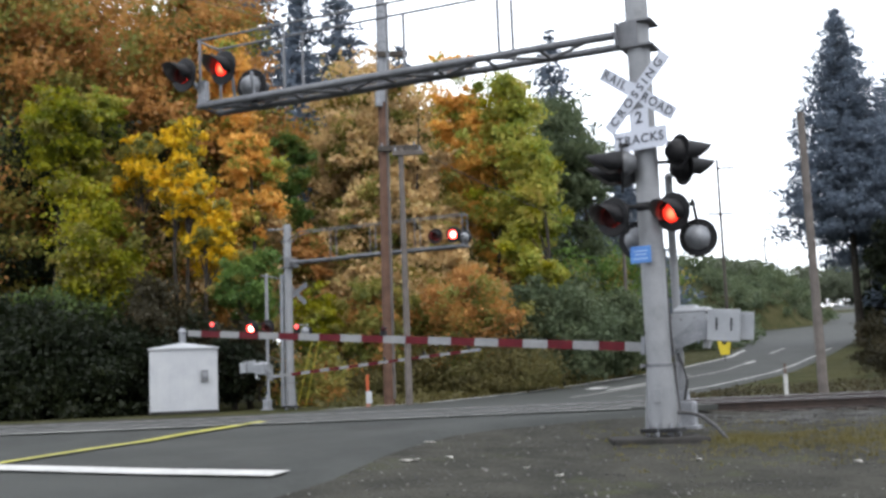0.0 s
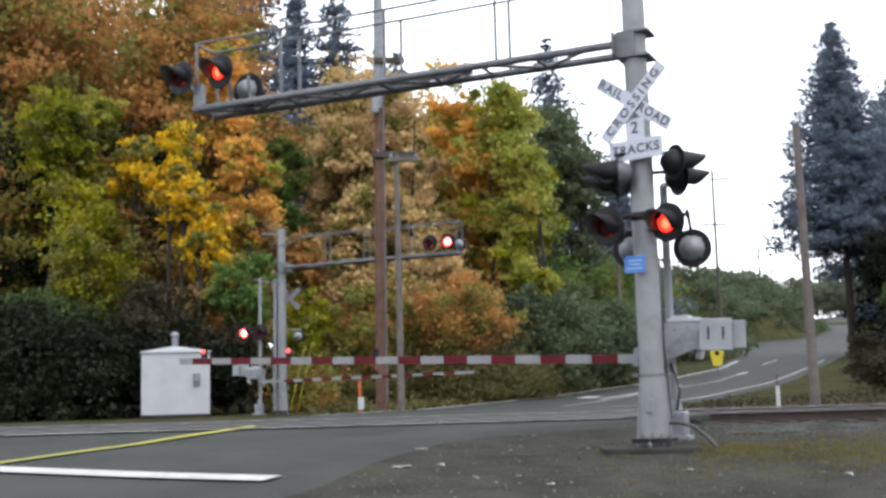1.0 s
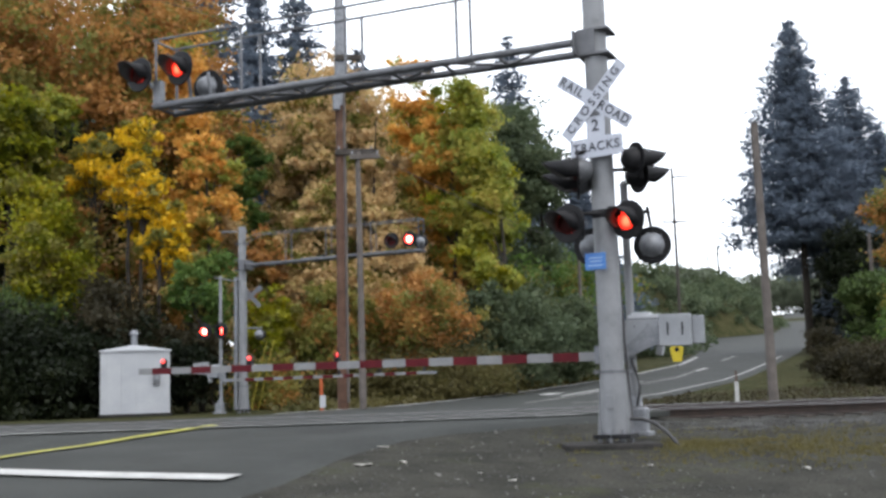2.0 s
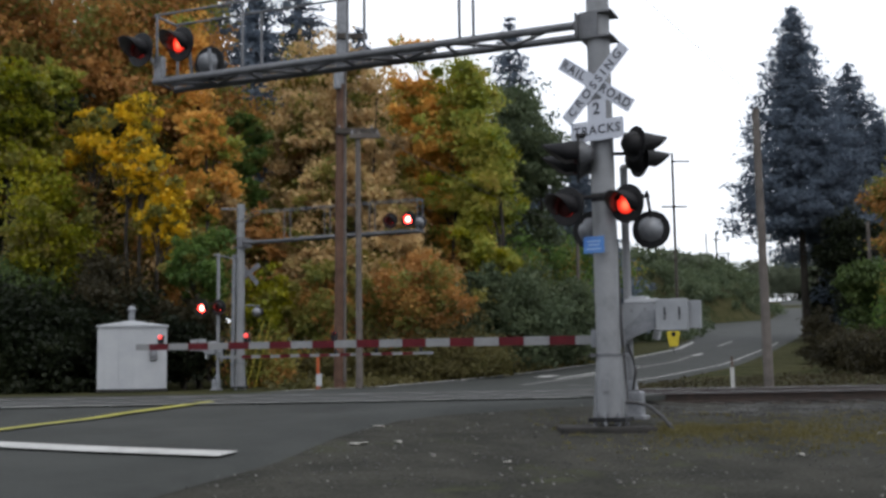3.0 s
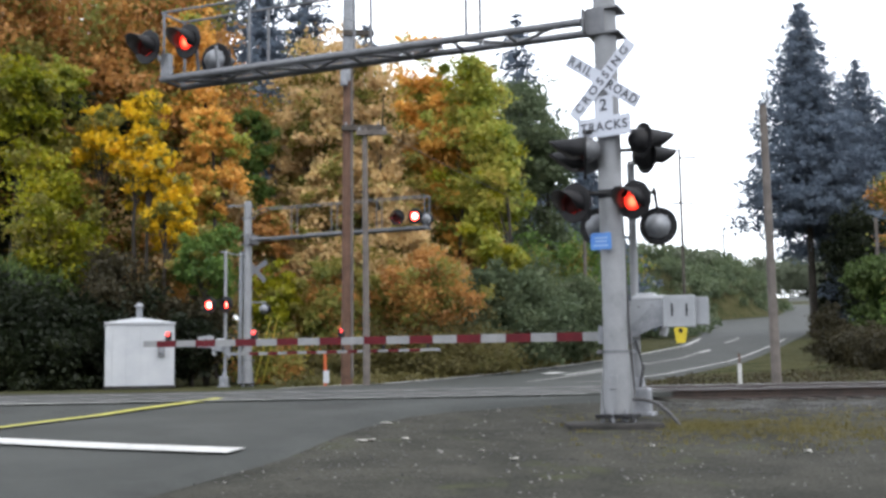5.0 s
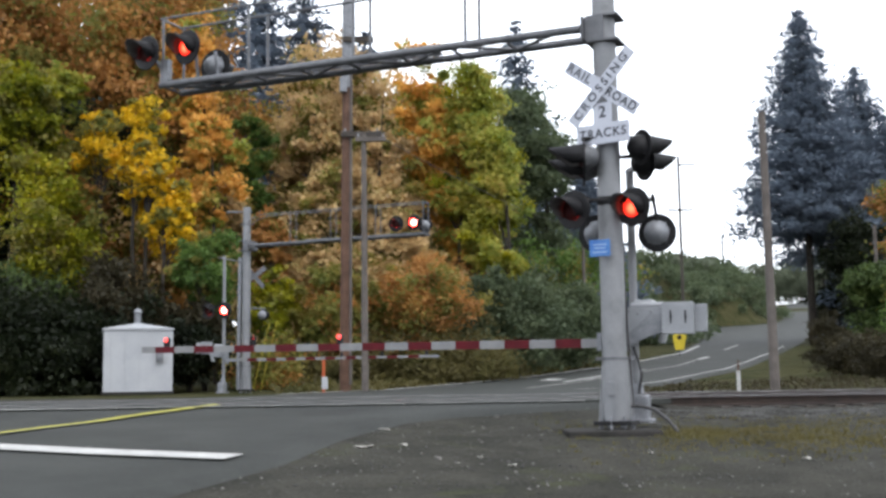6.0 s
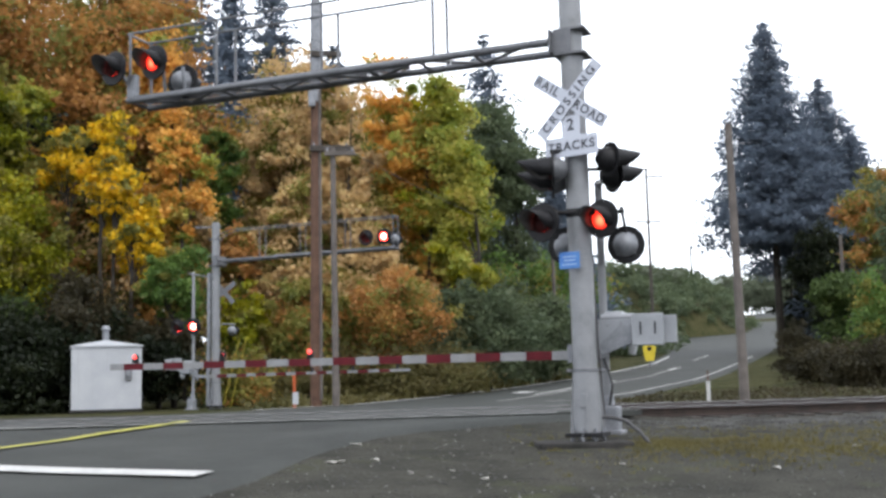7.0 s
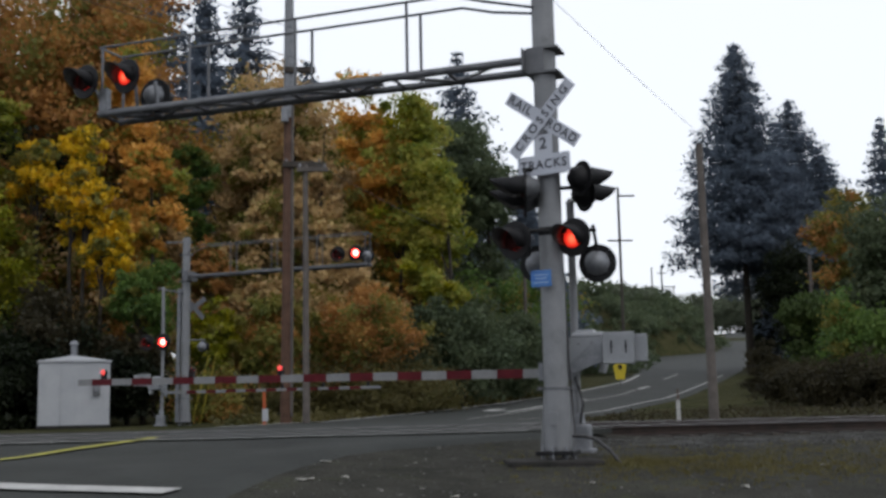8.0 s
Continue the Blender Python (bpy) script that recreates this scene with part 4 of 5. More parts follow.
# ---------------------------------------------------------------- plants
def leaf_mesh(name, centres, sizes, rng, material, parent, stretch=1.0, flat=0.0):
    """Many small leaf clumps: one kinked quad each."""
    n = len(centres)
    u = rng.normal(size=(n, 3))
    u[:, 2] *= 1 - flat
    u /= np.linalg.norm(u, axis=1)[:, None]
    w = np.cross(u, rng.normal(size=(n, 3)))
    w /= np.linalg.norm(w, axis=1)[:, None]
    nn = np.cross(u, w)
    s = sizes[:, None] * 0.5
    kink = rng.uniform(-0.35, 0.35, (n, 1)) * s
    v = np.stack([centres - u * s * stretch, centres - w * s * 0.62 + nn * kink, centres + u * s * stretch, centres + w * s * 0.7 + nn * kink], 1).reshape(-1, 3)
    me = bpy.data.meshes.new(name)
    me.vertices.add(4 * n)
    me.vertices.foreach_set("co", v.ravel())
    me.loops.add(4 * n)
    me.loops.foreach_set("vertex_index", np.arange(4 * n))
    me.polygons.add(n)
    me.polygons.foreach_set("loop_start", np.arange(n) * 4)
    me.update(calc_edges=True)
    me.materials.append(material)
    ob = new(name, me)
    ob.parent = parent
    return ob


SECOND = {LIME.name: OLIVE, GOLD.name: OLIVE, TAN.name: OLIVE, AMBER.name: MIXED, RUST.name: OLIVE, MIXED.name: LIME, OLIVE.name: RUST, GREEN.name: OLIVE}


def broadleaf(x, y, height, radius, material, label, seed, low=0.25, n=7000, leaf=0.32, name="tree", trunk=0.14):
    """Trunk, limbs and a ragged crown: boughs of twig clusters, each a loose spray of leaves."""
    rng = np.random.default_rng(seed)
    z = ground_z(x, y)
    t = thing(name, label, "tree" if name == "tree" else "bush", "trees by the crossing" if name == "tree" else "bushes by the crossing", (x, y, z - 0.1))
    mid, half = height * (1 + low) / 2, height * (1 - low) / 2
    boughs = []
    for k in range(20):
        d = rng.normal(size=3)
        d /= np.linalg.norm(d)
        q = rng.uniform(0.25, 0.85)
        taper = 1 - 0.4 * max(0, d[2] * q)
        boughs.append(np.array((d[0] * q * radius * taper, d[1] * q * radius * taper, mid + d[2] * q * half)))
    bm = bmesh.new()
    bend = rng.uniform(-0.04, 0.04, 2) * height
    knee = Vector((bend[0], bend[1], height * 0.5))
    rod(bm, (0, 0, 0), knee, trunk, trunk * 0.6, 9)
    rod(bm, knee, (bend[0] * 0.5, 0, height * 0.86), trunk * 0.6, trunk * 0.15, 8)
    pts, size, other, other_size = [], [], [], []
    for i, c in enumerate(boughs):
        if i < 12:
            f = min(0.8, max(0.2, (c[2] - 0.25 * radius) / height * 0.8))
            rod(bm, (bend[0] * f * 1.5, bend[1] * f * 1.5, height * f), tuple(c), trunk * 0.3, trunk * 0.07, 6)
        for j in range(9):
            e = rng.normal(size=3) * np.array((0.24, 0.24, 0.2)) * radius
            r = rng.uniform(0.1, 0.24) * radius
            m = int(n * 1.9 / 180 * rng.uniform(0.5, 1.5))
            p = c + e + rng.normal(size=(m, 3)) * r * np.array((0.75, 0.75, 0.5)) + np.array((0, 0, -0.15 * r)) * rng.random((m, 1))
            p[:, 2] = np.maximum(p[:, 2], 0.1 + 0.5 * rng.random(m))
            turned = rng.random() < 0.27
            (other if turned else pts).append(p)
            (other_size if turned else size).append(leaf * 0.72 * rng.uniform(0.55, 1.25, m))
    part("trunk", bm, BARK, t, "dark bare trunk and limbs")
    leaf_mesh("crown", np.concatenate(pts), np.concatenate(size), rng, material, t, 1.0)
    if other:
        leaf_mesh("turning_leaves", np.concatenate(other), np.concatenate(other_size), rng, SECOND.get(material.name, material), t, 1.0)
    return t


def conifer(x, y, height, radius, label, seed, bare=0.12, n_whorl=50, leaf=0.55, per=13, fill=48, material=None, taper=0.8):
    rng = np.random.default_rng(seed)
    z = ground_z(x, y)
    t = thing("fir_tree", label, "tree", "fir trees", (x, y, z - 0.2))
    bm = bmesh.new()
    rod(bm, (0, 0, 0), (0, 0, height * 0.97), height * 0.013, 0.03, 9)
    pts, size = [], []
    for k in range(n_whorl):
        f = bare + (1 - bare) * (k + rng.uniform(-0.4, 0.4)) / n_whorl
        f = min(0.995, max(bare, f))
        reach0 = radius * (1 - f) ** taper + 0.25
        for j in range(per):
            if rng.random() < 0.2:
                continue
            a = 2 * math.pi * (j + rng.random()) / per
            reach = reach0 * rng.uniform(0.5, 1.18)
            m = max(5, int(fill * reach / radius * 1.7))
            s = rng.random(m) ** 0.75
            droop = -0.16 * reach * s + 0.1 * reach * s * s
            r = reach * s
            spread = (1.05 - 0.75 * s) * reach * 0.17
            px = np.cos(a) * r + rng.normal(size=m) * spread
            py = np.sin(a) * r + rng.normal(size=m) * spread
            pz = height * f + droop * 1.5 + rng.normal(size=m) * 0.12 * (1 + reach * 0.1)
            pts.append(np.stack([px, py, pz], 1))
            size.append(leaf * rng.uniform(0.5, 1.2, m) * (0.55 + 0.45 * reach / radius))
            if j % 3 == 0:
                rod(bm, (0, 0, height * f), (math.cos(a) * reach * 0.8, math.sin(a) * reach * 0.8, height * f - 0.14 * reach), 0.05, 0.015, 5)
    part("trunk", bm, BARK, t, "straight dark trunk with bare limbs")
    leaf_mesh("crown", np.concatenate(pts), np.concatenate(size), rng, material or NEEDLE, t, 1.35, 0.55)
    return t

broadleaf(-21.5, 54.0, 14.0, 3.81, OLIVE, "olive-green autumn tree in shade", 100, 0.05, 8000, 0.36)
# DARK trees at the back stand in for shaded voids between leaf sprays.
broadleaf(-18.5, 56.0, 17.1, 3.95, DARK, "tall green tree with shade in its leaf colour", 102, 0.15, 11000, 0.38)
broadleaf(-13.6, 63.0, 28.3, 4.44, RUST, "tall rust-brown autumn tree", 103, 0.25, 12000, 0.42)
broadleaf(-15.3, 57.0, 15.4, 3.68, DARK, "tall green tree with shade in its leaf colour", 104, 0.25, 10000, 0.38)
broadleaf(-0.8, 66.0, 20.1, 4.27, TAN, "tall tan-brown autumn tree", 105, 0.10, 11000, 0.42)
broadleaf(2.7, 70.0, 20.7, 4.52, MIXED, "tall tree turning from green to amber", 106, 0.10, 11000, 0.42)
broadleaf(-4.4, 70.0, 21.7, 4.52, TAN, "tall tan-brown autumn tree", 107, 0.10, 11000, 0.42)
broadleaf(-12.2, 66.0, 25.7, 4.27, RUST, "tall rust-brown autumn tree", 109, 0.20, 11000, 0.42)
broadleaf(-19.7, 66.0, 32.7, 6.59, TAN, "tall tan-brown autumn tree", 110, 0.20, 12000, 0.44)
broadleaf(-22.1, 58.0, 28.5, 5.11, OLIVE, "tall olive-green autumn tree", 111, 0.20, 11000, 0.42)
broadleaf(-27.1, 60.0, 28.5, 5.29, RUST, "tall rust-brown autumn tree", 112, 0.20, 11000, 0.42)
broadleaf(-22.3, 62.0, 28.5, 6.92, RUST, "tall rust-brown autumn tree", 114, 0.30, 9000, 0.42)
broadleaf(-14.4, 60.0, 25.4, 5.29, RUST, "tall rust-brown autumn tree", 115, 0.30, 9000, 0.40)
broadleaf(2.7, 66.0, 18.9, 3.68, OLIVE, "tall olive-green autumn tree", 132, 0.10, 9000, 0.40)
broadleaf(6.7, 61.0, 6.0, 3.41, SCRUB, "dense dark green bush at the road edge", 138, 0.00, 9000, 0.34, name="bush", trunk=0.08)
broadleaf(9.5, 63.0, 5.7, 2.22, SCRUB, "dense dark green bush at the road edge", 139, 0.00, 6000, 0.34, name="bush", trunk=0.08)
broadleaf(5.0, 62.0, 8.3, 2.91, GREEN, "green bush below the tall trees", 140, 0.00, 7000, 0.34, name="bush", trunk=0.08)
broadleaf(11.6, 80.0, 9.4, 4.23, GREEN, "tall green tree behind dark bushes", 141, 0.00, 7000, 0.40)
broadleaf(-16.0, 47.0, 4.0, 3.45, DARK, "green bush with deep shade in its leaf colour", 142, 0.00, 9000, 0.34, name="bush", trunk=0.08)
broadleaf(-19.1, 46.0, 5.4, 3.24, DARK, "green bush with deep shade in its leaf colour", 143, 0.00, 9000, 0.34, name="bush", trunk=0.08)
broadleaf(-13.5, 48.0, 4.0, 2.96, DARK, "green bush with deep shade in its leaf colour", 144, 0.00, 8000, 0.32, name="bush", trunk=0.08)
broadleaf(-16.2, 44.0, 3.8, 2.33, DARK, "green bush with deep shade in its leaf colour", 145, 0.00, 6000, 0.30, name="bush", trunk=0.08)
broadleaf(-13.7, 45.5, 3.0, 2.14, DARK, "green bush with deep shade in its leaf colour", 146, 0.00, 6000, 0.30, name="bush", trunk=0.08)
broadleaf(-8.8, 48.0, 3.2, 1.55, DARK, "low dark bush beside the hut", 148, 0.00, 4000, 0.26, name="bush", trunk=0.08)
broadleaf(-13.8, 58.0, 11.8, 5.11, TAN, "tan-brown autumn tree in shade", 149, 0.10, 9000, 0.40)
broadleaf(-19.3, 58.0, 12.9, 5.11, DARK, "green tree with shade in its leaf colour", 150, 0.10, 9000, 0.40)
broadleaf(-5.6, 49.0, 2.4, 2.02, OLIVE, "low olive bush at the track", 152, 0.00, 4000, 0.26, name="bush", trunk=0.08)
broadleaf(-3.7, 50.0, 1.7, 1.47, GRASS, "low tan brush at the road edge", 153, 0.00, 3000, 0.24, name="bush", trunk=0.08)
broadleaf(-0.3, 52.0, 2.2, 2.75, GRASS, "low tan brush at the road edge", 154, 0.00, 4000, 0.24, name="bush", trunk=0.08)
broadleaf(-17.0, 52.0, 17.2, 1.81, LIME, "yellow-green maple turning to autumn colour", 400, 0.41, 5500, 0.34)
broadleaf(-15.2, 50.0, 9.3, 2.12, LIME, "yellow-green maple turning to autumn colour", 401, 0.44, 5000, 0.32)
broadleaf(-16.6, 49.0, 7.6, 2.48, SHADE, "leafy green tree in the shade of taller ones", 402, 0.00, 9000, 0.32)
broadleaf(-15.2, 53.0, 12.1, 1.59, OLIVE, "olive-green maple turning yellow", 403, 0.37, 5500, 0.34)
broadleaf(-11.7, 51.0, 13.8, 1.28, GOLD, "golden yellow autumn maple", 404, 0.53, 4200, 0.32)
broadleaf(-10.3, 50.5, 9.6, 1.12, GOLD, "golden yellow autumn maple", 405, 0.62, 3000, 0.30)
broadleaf(-13.9, 52.5, 13.4, 1.11, GOLD, "golden yellow autumn maple", 406, 0.67, 3000, 0.30)
broadleaf(-9.5, 55.0, 15.2, 1.49, AMBER, "amber autumn tree beside the mast", 407, 0.33, 7500, 0.34)
broadleaf(-14.6, 59.0, 22.8, 3.27, RUST, "tall rust-brown autumn tree", 408, 0.47, 9000, 0.38)
broadleaf(-20.3, 60.0, 24.3, 3.18, RUST, "tall rust-brown autumn tree", 409, 0.54, 9000, 0.38)
broadleaf(-10.7, 58.0, 19.7, 1.68, AMBER, "tall amber autumn tree", 410, 0.63, 5000, 0.36)
broadleaf(-8.4, 49.0, 7.2, 1.23, GREEN, "bright green young tree behind the hut", 411, 0.39, 5000, 0.28)
broadleaf(-8.2, 62.0, 15.8, 1.32, GREEN, "tall green tree among autumn trees", 412, 0.31, 7000, 0.36)
broadleaf(-12.1, 49.0, 6.4, 2.32, BRAMBLE, "dark olive-brown tree behind the hut", 413, 0.00, 8000, 0.32)
broadleaf(-9.0, 48.5, 4.6, 1.54, BRAMBLE, "dark brown bush behind the hut", 414, 0.00, 6000, 0.30, name="bush", trunk=0.08)
broadleaf(-6.9, 58.0, 9.7, 1.18, RUST, "small rust-brown autumn tree", 415, 0.37, 4500, 0.32)
broadleaf(-5.9, 51.0, 6.4, 1.13, LIME, "yellow-green young tree behind the mast", 416, 0.02, 5500, 0.28)
broadleaf(-5.5, 64.0, 18.5, 2.22, TAN, "tall tan-brown autumn tree", 417, 0.23, 9000, 0.40)
broadleaf(-2.5, 63.0, 19.1, 2.43, TAN, "tall tan-brown autumn tree", 418, 0.23, 9000, 0.40)
broadleaf(-3.8, 60.0, 12.4, 2.14, TAN, "tall tan-brown autumn tree", 419, 0.26, 8000, 0.38)
broadleaf(1.0, 61.0, 18.7, 1.97, AMBER, "tall amber autumn tree", 420, 0.32, 8000, 0.36)
broadleaf(-0.7, 59.0, 16.8, 1.75, TAN, "tall tan-brown autumn tree", 421, 0.23, 8000, 0.36)
broadleaf(3.9, 59.0, 18.0, 2.26, MIXED, "tall rounded tree turning yellow-green", 422, 0.17, 10000, 0.34)
broadleaf(4.8, 57.0, 13.5, 1.52, MIXED, "tall rounded tree turning yellow-green", 423, 0.18, 7000, 0.34)
broadleaf(2.5, 60.0, 17.1, 1.81, AMBER, "tall amber tree with some leaves still green", 424, 0.26, 7000, 0.36)
broadleaf(9.0, 74.0, 19.4, 2.14, SCRUB, "tall thin-leaved dark green tree", 425, 0.18, 4500, 0.40)
broadleaf(-3.4, 52.0, 5.9, 1.86, OLIVE, "olive-yellow understorey tree below taller ones", 426, 0.00, 8000, 0.30)
broadleaf(1.0, 52.0, 6.8, 2.21, RUST, "rust-brown bush on the bank", 427, 0.00, 10000, 0.28, name="bush", trunk=0.08)
broadleaf(-1.4, 53.0, 5.0, 1.79, OLIVE, "olive-green understorey bush below tall trees", 428, 0.00, 7000, 0.30, name="bush", trunk=0.08)
broadleaf(-20.5, 57.0, 13.1, 2.20, SHADE, "green tree in the shade of taller ones", 500, 0.10, 8000, 0.36)
broadleaf(-16.8, 56.0, 9.0, 2.30, OLIVE, "olive-green tree below taller ones", 501, 0.14, 8000, 0.36)
broadleaf(-14.7, 57.0, 11.9, 2.20, RUST, "rust-brown tree below taller ones", 502, 0.15, 8000, 0.36)
broadleaf(-12.0, 56.5, 8.9, 2.32, OLIVE, "olive-green tree below taller ones", 503, 0.12, 8000, 0.36)
broadleaf(-9.4, 58.0, 11.3, 1.96, TAN, "tan-brown tree below taller ones", 504, 0.13, 7000, 0.36)
broadleaf(-6.2, 60.0, 9.1, 2.03, TAN, "tan-brown tree below taller ones", 505, 0.08, 7000, 0.36)
broadleaf(-2.6, 58.0, 8.7, 2.24, TAN, "tan-brown tree below taller ones", 506, 0.08, 8000, 0.36)
broadleaf(0.3, 57.0, 9.4, 2.06, TAN, "tan-brown tree below taller ones", 507, 0.06, 8000, 0.36)
broadleaf(3.3, 61.0, 8.9, 2.06, OLIVE, "olive-green tree below taller ones", 508, 0.04, 8000, 0.36)
broadleaf(5.6, 55.5, 5.6, 2.28, SCRUB, "dense dark green bush at the road edge", 509, 0.00, 9000, 0.30, name="bush", trunk=0.08)
broadleaf(3.6, 55.0, 5.2, 1.59, SCRUB, "dense dark green bush at the road edge", 510, 0.00, 7000, 0.30, name="bush", trunk=0.08)
broadleaf(9.1, 62.0, 5.4, 1.65, SCRUB, "dense dark green bush at the road edge", 511, 0.00, 7000, 0.32, name="bush", trunk=0.08)
broadleaf(8.7, 76.0, 22.9, 2.83, SCRUB, "tall thin-leaved dark green tree", 512, 0.26, 6500, 0.42)
broadleaf(2.9, 51.0, 2.0, 2.71, GRASS, "low dry brown brush along the road edge", 513, 0.00, 4000, 0.22, name="bush", trunk=0.08)
broadleaf(-17.2, 51.0, 15.8, 1.48, LIME, "yellow-green maple turning to autumn colour", 600, 0.70, 5000, 0.34)
broadleaf(-16.0, 54.0, 15.8, 1.04, MIXED, "slender yellow-green autumn tree", 601, 0.73, 3500, 0.32)
broadleaf(-11.2, 50.5, 10.9, 0.97, GOLD, "golden yellow autumn maple", 602, 0.76, 2500, 0.30)
broadleaf(-16.4, 47.0, 5.3, 1.81, DARK, "green bush with deep shade in its leaf colour", 603, 0.04, 6000, 0.30, name="bush", trunk=0.08)
broadleaf(-13.3, 47.5, 4.4, 1.83, DARK, "green bush with deep shade in its leaf colour", 604, 0.03, 6000, 0.30, name="bush", trunk=0.08)
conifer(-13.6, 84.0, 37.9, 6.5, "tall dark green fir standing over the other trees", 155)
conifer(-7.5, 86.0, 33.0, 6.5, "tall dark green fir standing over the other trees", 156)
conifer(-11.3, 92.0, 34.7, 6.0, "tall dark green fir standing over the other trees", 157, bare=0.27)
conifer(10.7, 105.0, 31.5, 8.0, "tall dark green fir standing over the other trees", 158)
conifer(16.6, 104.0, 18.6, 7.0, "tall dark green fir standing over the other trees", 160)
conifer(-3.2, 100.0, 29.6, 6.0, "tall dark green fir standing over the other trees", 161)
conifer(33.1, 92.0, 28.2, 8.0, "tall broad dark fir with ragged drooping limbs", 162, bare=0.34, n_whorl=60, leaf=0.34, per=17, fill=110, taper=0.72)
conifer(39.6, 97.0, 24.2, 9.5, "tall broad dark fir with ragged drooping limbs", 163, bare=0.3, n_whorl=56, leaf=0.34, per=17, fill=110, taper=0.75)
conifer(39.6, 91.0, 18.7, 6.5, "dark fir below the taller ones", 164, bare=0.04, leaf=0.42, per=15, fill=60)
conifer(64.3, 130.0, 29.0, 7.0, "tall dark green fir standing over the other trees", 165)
broadleaf(30.4, 66.0, 13.0, 2.55, OLIVE, "tall green tree with rust-coloured branches", 166, 0.10, 9000, 0.36)
broadleaf(29.5, 60.0, 11.1, 2.47, SCRUB, "tall dull green roadside tree in shade", 167, 0.10, 8000, 0.36)
broadleaf(32.6, 62.0, 12.3, 2.55, GREEN, "tall green roadside tree", 168, 0.10, 8000, 0.36)
broadleaf(34.7, 86.0, 10.7, 2.65, DARK, "tall dark green tree below the firs", 169, 0.05, 9000, 0.36)
broadleaf(36.5, 95.0, 6.7, 1.95, DARK, "tall dark green tree below the firs", 170, 0.02, 7000, 0.36)
broadleaf(25.4, 60.0, 6.5, 1.85, SHADE, "dense green roadside bush", 171, 0.00, 7000, 0.32, name="bush", trunk=0.07)
broadleaf(24.1, 52.0, 4.9, 2.14, GREEN, "dense green roadside bush", 172, 0.00, 8000, 0.30, name="bush", trunk=0.07)
broadleaf(25.3, 50.0, 5.2, 2.06, GREEN, "dense green roadside bush", 173, 0.00, 7000, 0.30, name="bush", trunk=0.07)
broadleaf(19.0, 48.0, 1.8, 1.23, BRAMBLE, "low brown bramble thicket", 174, 0.00, 5000, 0.20, name="bush", trunk=0.07)
broadleaf(19.0, 44.0, 1.6, 1.58, BRAMBLE, "low brown bramble thicket", 175, 0.00, 6000, 0.20, name="bush", trunk=0.07)
broadleaf(20.2, 42.0, 1.8, 1.51, BRAMBLE, "low brown bramble thicket", 176, 0.00, 6000, 0.20, name="bush", trunk=0.07)
broadleaf(20.8, 56.0, 2.6, 1.15, BRAMBLE, "low brown bramble thicket", 177, 0.00, 4000, 0.20, name="bush", trunk=0.07)
broadleaf(141.0, 440.0, 20.0, 9.0, HAZY, "green tree on the far hilltop paled by painted haze", 301, 0.05, 4000, 1.3)
broadleaf(153.0, 446.0, 23.0, 9.0, HAZY, "green tree on the far hilltop paled by painted haze", 302, 0.05, 4000, 1.3)
broadleaf(166.0, 440.0, 17.0, 9.0, HAZY, "green tree on the far hilltop paled by painted haze", 303, 0.05, 4000, 1.3)
broadleaf(128.0, 452.0, 15.0, 9.0, HAZY, "green tree on the far hilltop paled by painted haze", 304, 0.05, 4000, 1.3)
broadleaf(148.0, 424.0, 15.0, 7.0, HAZY, "green tree on the far hilltop paled by painted haze", 305, 0.02, 5000, 1.0)
broadleaf(157.0, 428.0, 14.0, 7.0, HAZY, "green tree on the far hilltop paled by painted haze", 306, 0.02, 5000, 1.0)


def scatter(name, label, category, count, seed, material, size, spot, height):
    """Low growth or scrub as one mesh of many small clumps."""
    rng = np.random.default_rng(seed)
    pts, sz = [], []
    for k in range(count):
        x, y, r = spot(rng)
        z = ground_z(x, y)
        m = int(90 * r * r) + 6
        d = rng.normal(size=(m, 3))
        d /= np.linalg.norm(d, axis=1)[:, None]
        sprig = rng.normal(size=(5, 3)) * np.array((0.75, 0.75, 0.3))
        d = d * (0.25 + 0.5 * rng.random((m, 1))) + sprig[rng.integers(0, 5, m)]
        p = d * r * np.array((1, 1, height)) + np.array((x, y, z + r * height * 0.4))
        pts.append(p)
        sz.append(size * rng.uniform(0.6, 1.3, m))
    ob = leaf_mesh(name, np.concatenate(pts), np.concatenate(sz), rng, material, None)
    return tagged(ob, label, category, kind="stuff")


def hill_spot(rng):
    while True:
        x, y = rng.uniform(-4, 84), rng.uniform(104, 262)
        if x < edge_x(LEFT_EDGE, y) - 1.8:
            return x, y, rng.uniform(0.9, 2.3)


scatter("hillside_scrub", "dense dark green scrub over the hillside", "scrub", 1500, 5, SCRUB, 0.5, hill_spot, 0.7)


def far_spot(rng):
    y = rng.uniform(200, 440)
    side = rng.random() < 0.6
    x = edge_x(RIGHT_EDGE, y) + rng.uniform(9, 36) if side else edge_x(LEFT_EDGE, y) - rng.uniform(9, 45)
    return x, y, rng.uniform(2.0, 4.5)


scatter("far_woods", "distant woods along the hilltop road greyed by painted haze", "woods", 130, 6, HAZY, 0.9, far_spot, 0.8)


def verge_spot(rng):
    y = rng.uniform(44, 66)
    x = edge_x(LEFT_EDGE, y) - rng.uniform(0.6, 5)
    return x, y, rng.uniform(0.2, 0.45)


scatter("verge_brush", "dry brown grass and brush along the verge", "grass", 420, 7, GRASS, 0.22, verge_spot, 0.8)


def right_spot(rng):
    y = rng.uniform(33, 66)
    x = edge_x(RIGHT_EDGE, y) + rng.uniform(4.5, 17)
    return x, y, rng.uniform(0.15, 0.45)


scatter("bramble_patch", "low brown and green brambles beyond the track", "brambles", 260, 8, BRAMBLE, 0.13, right_spot, 0.8)


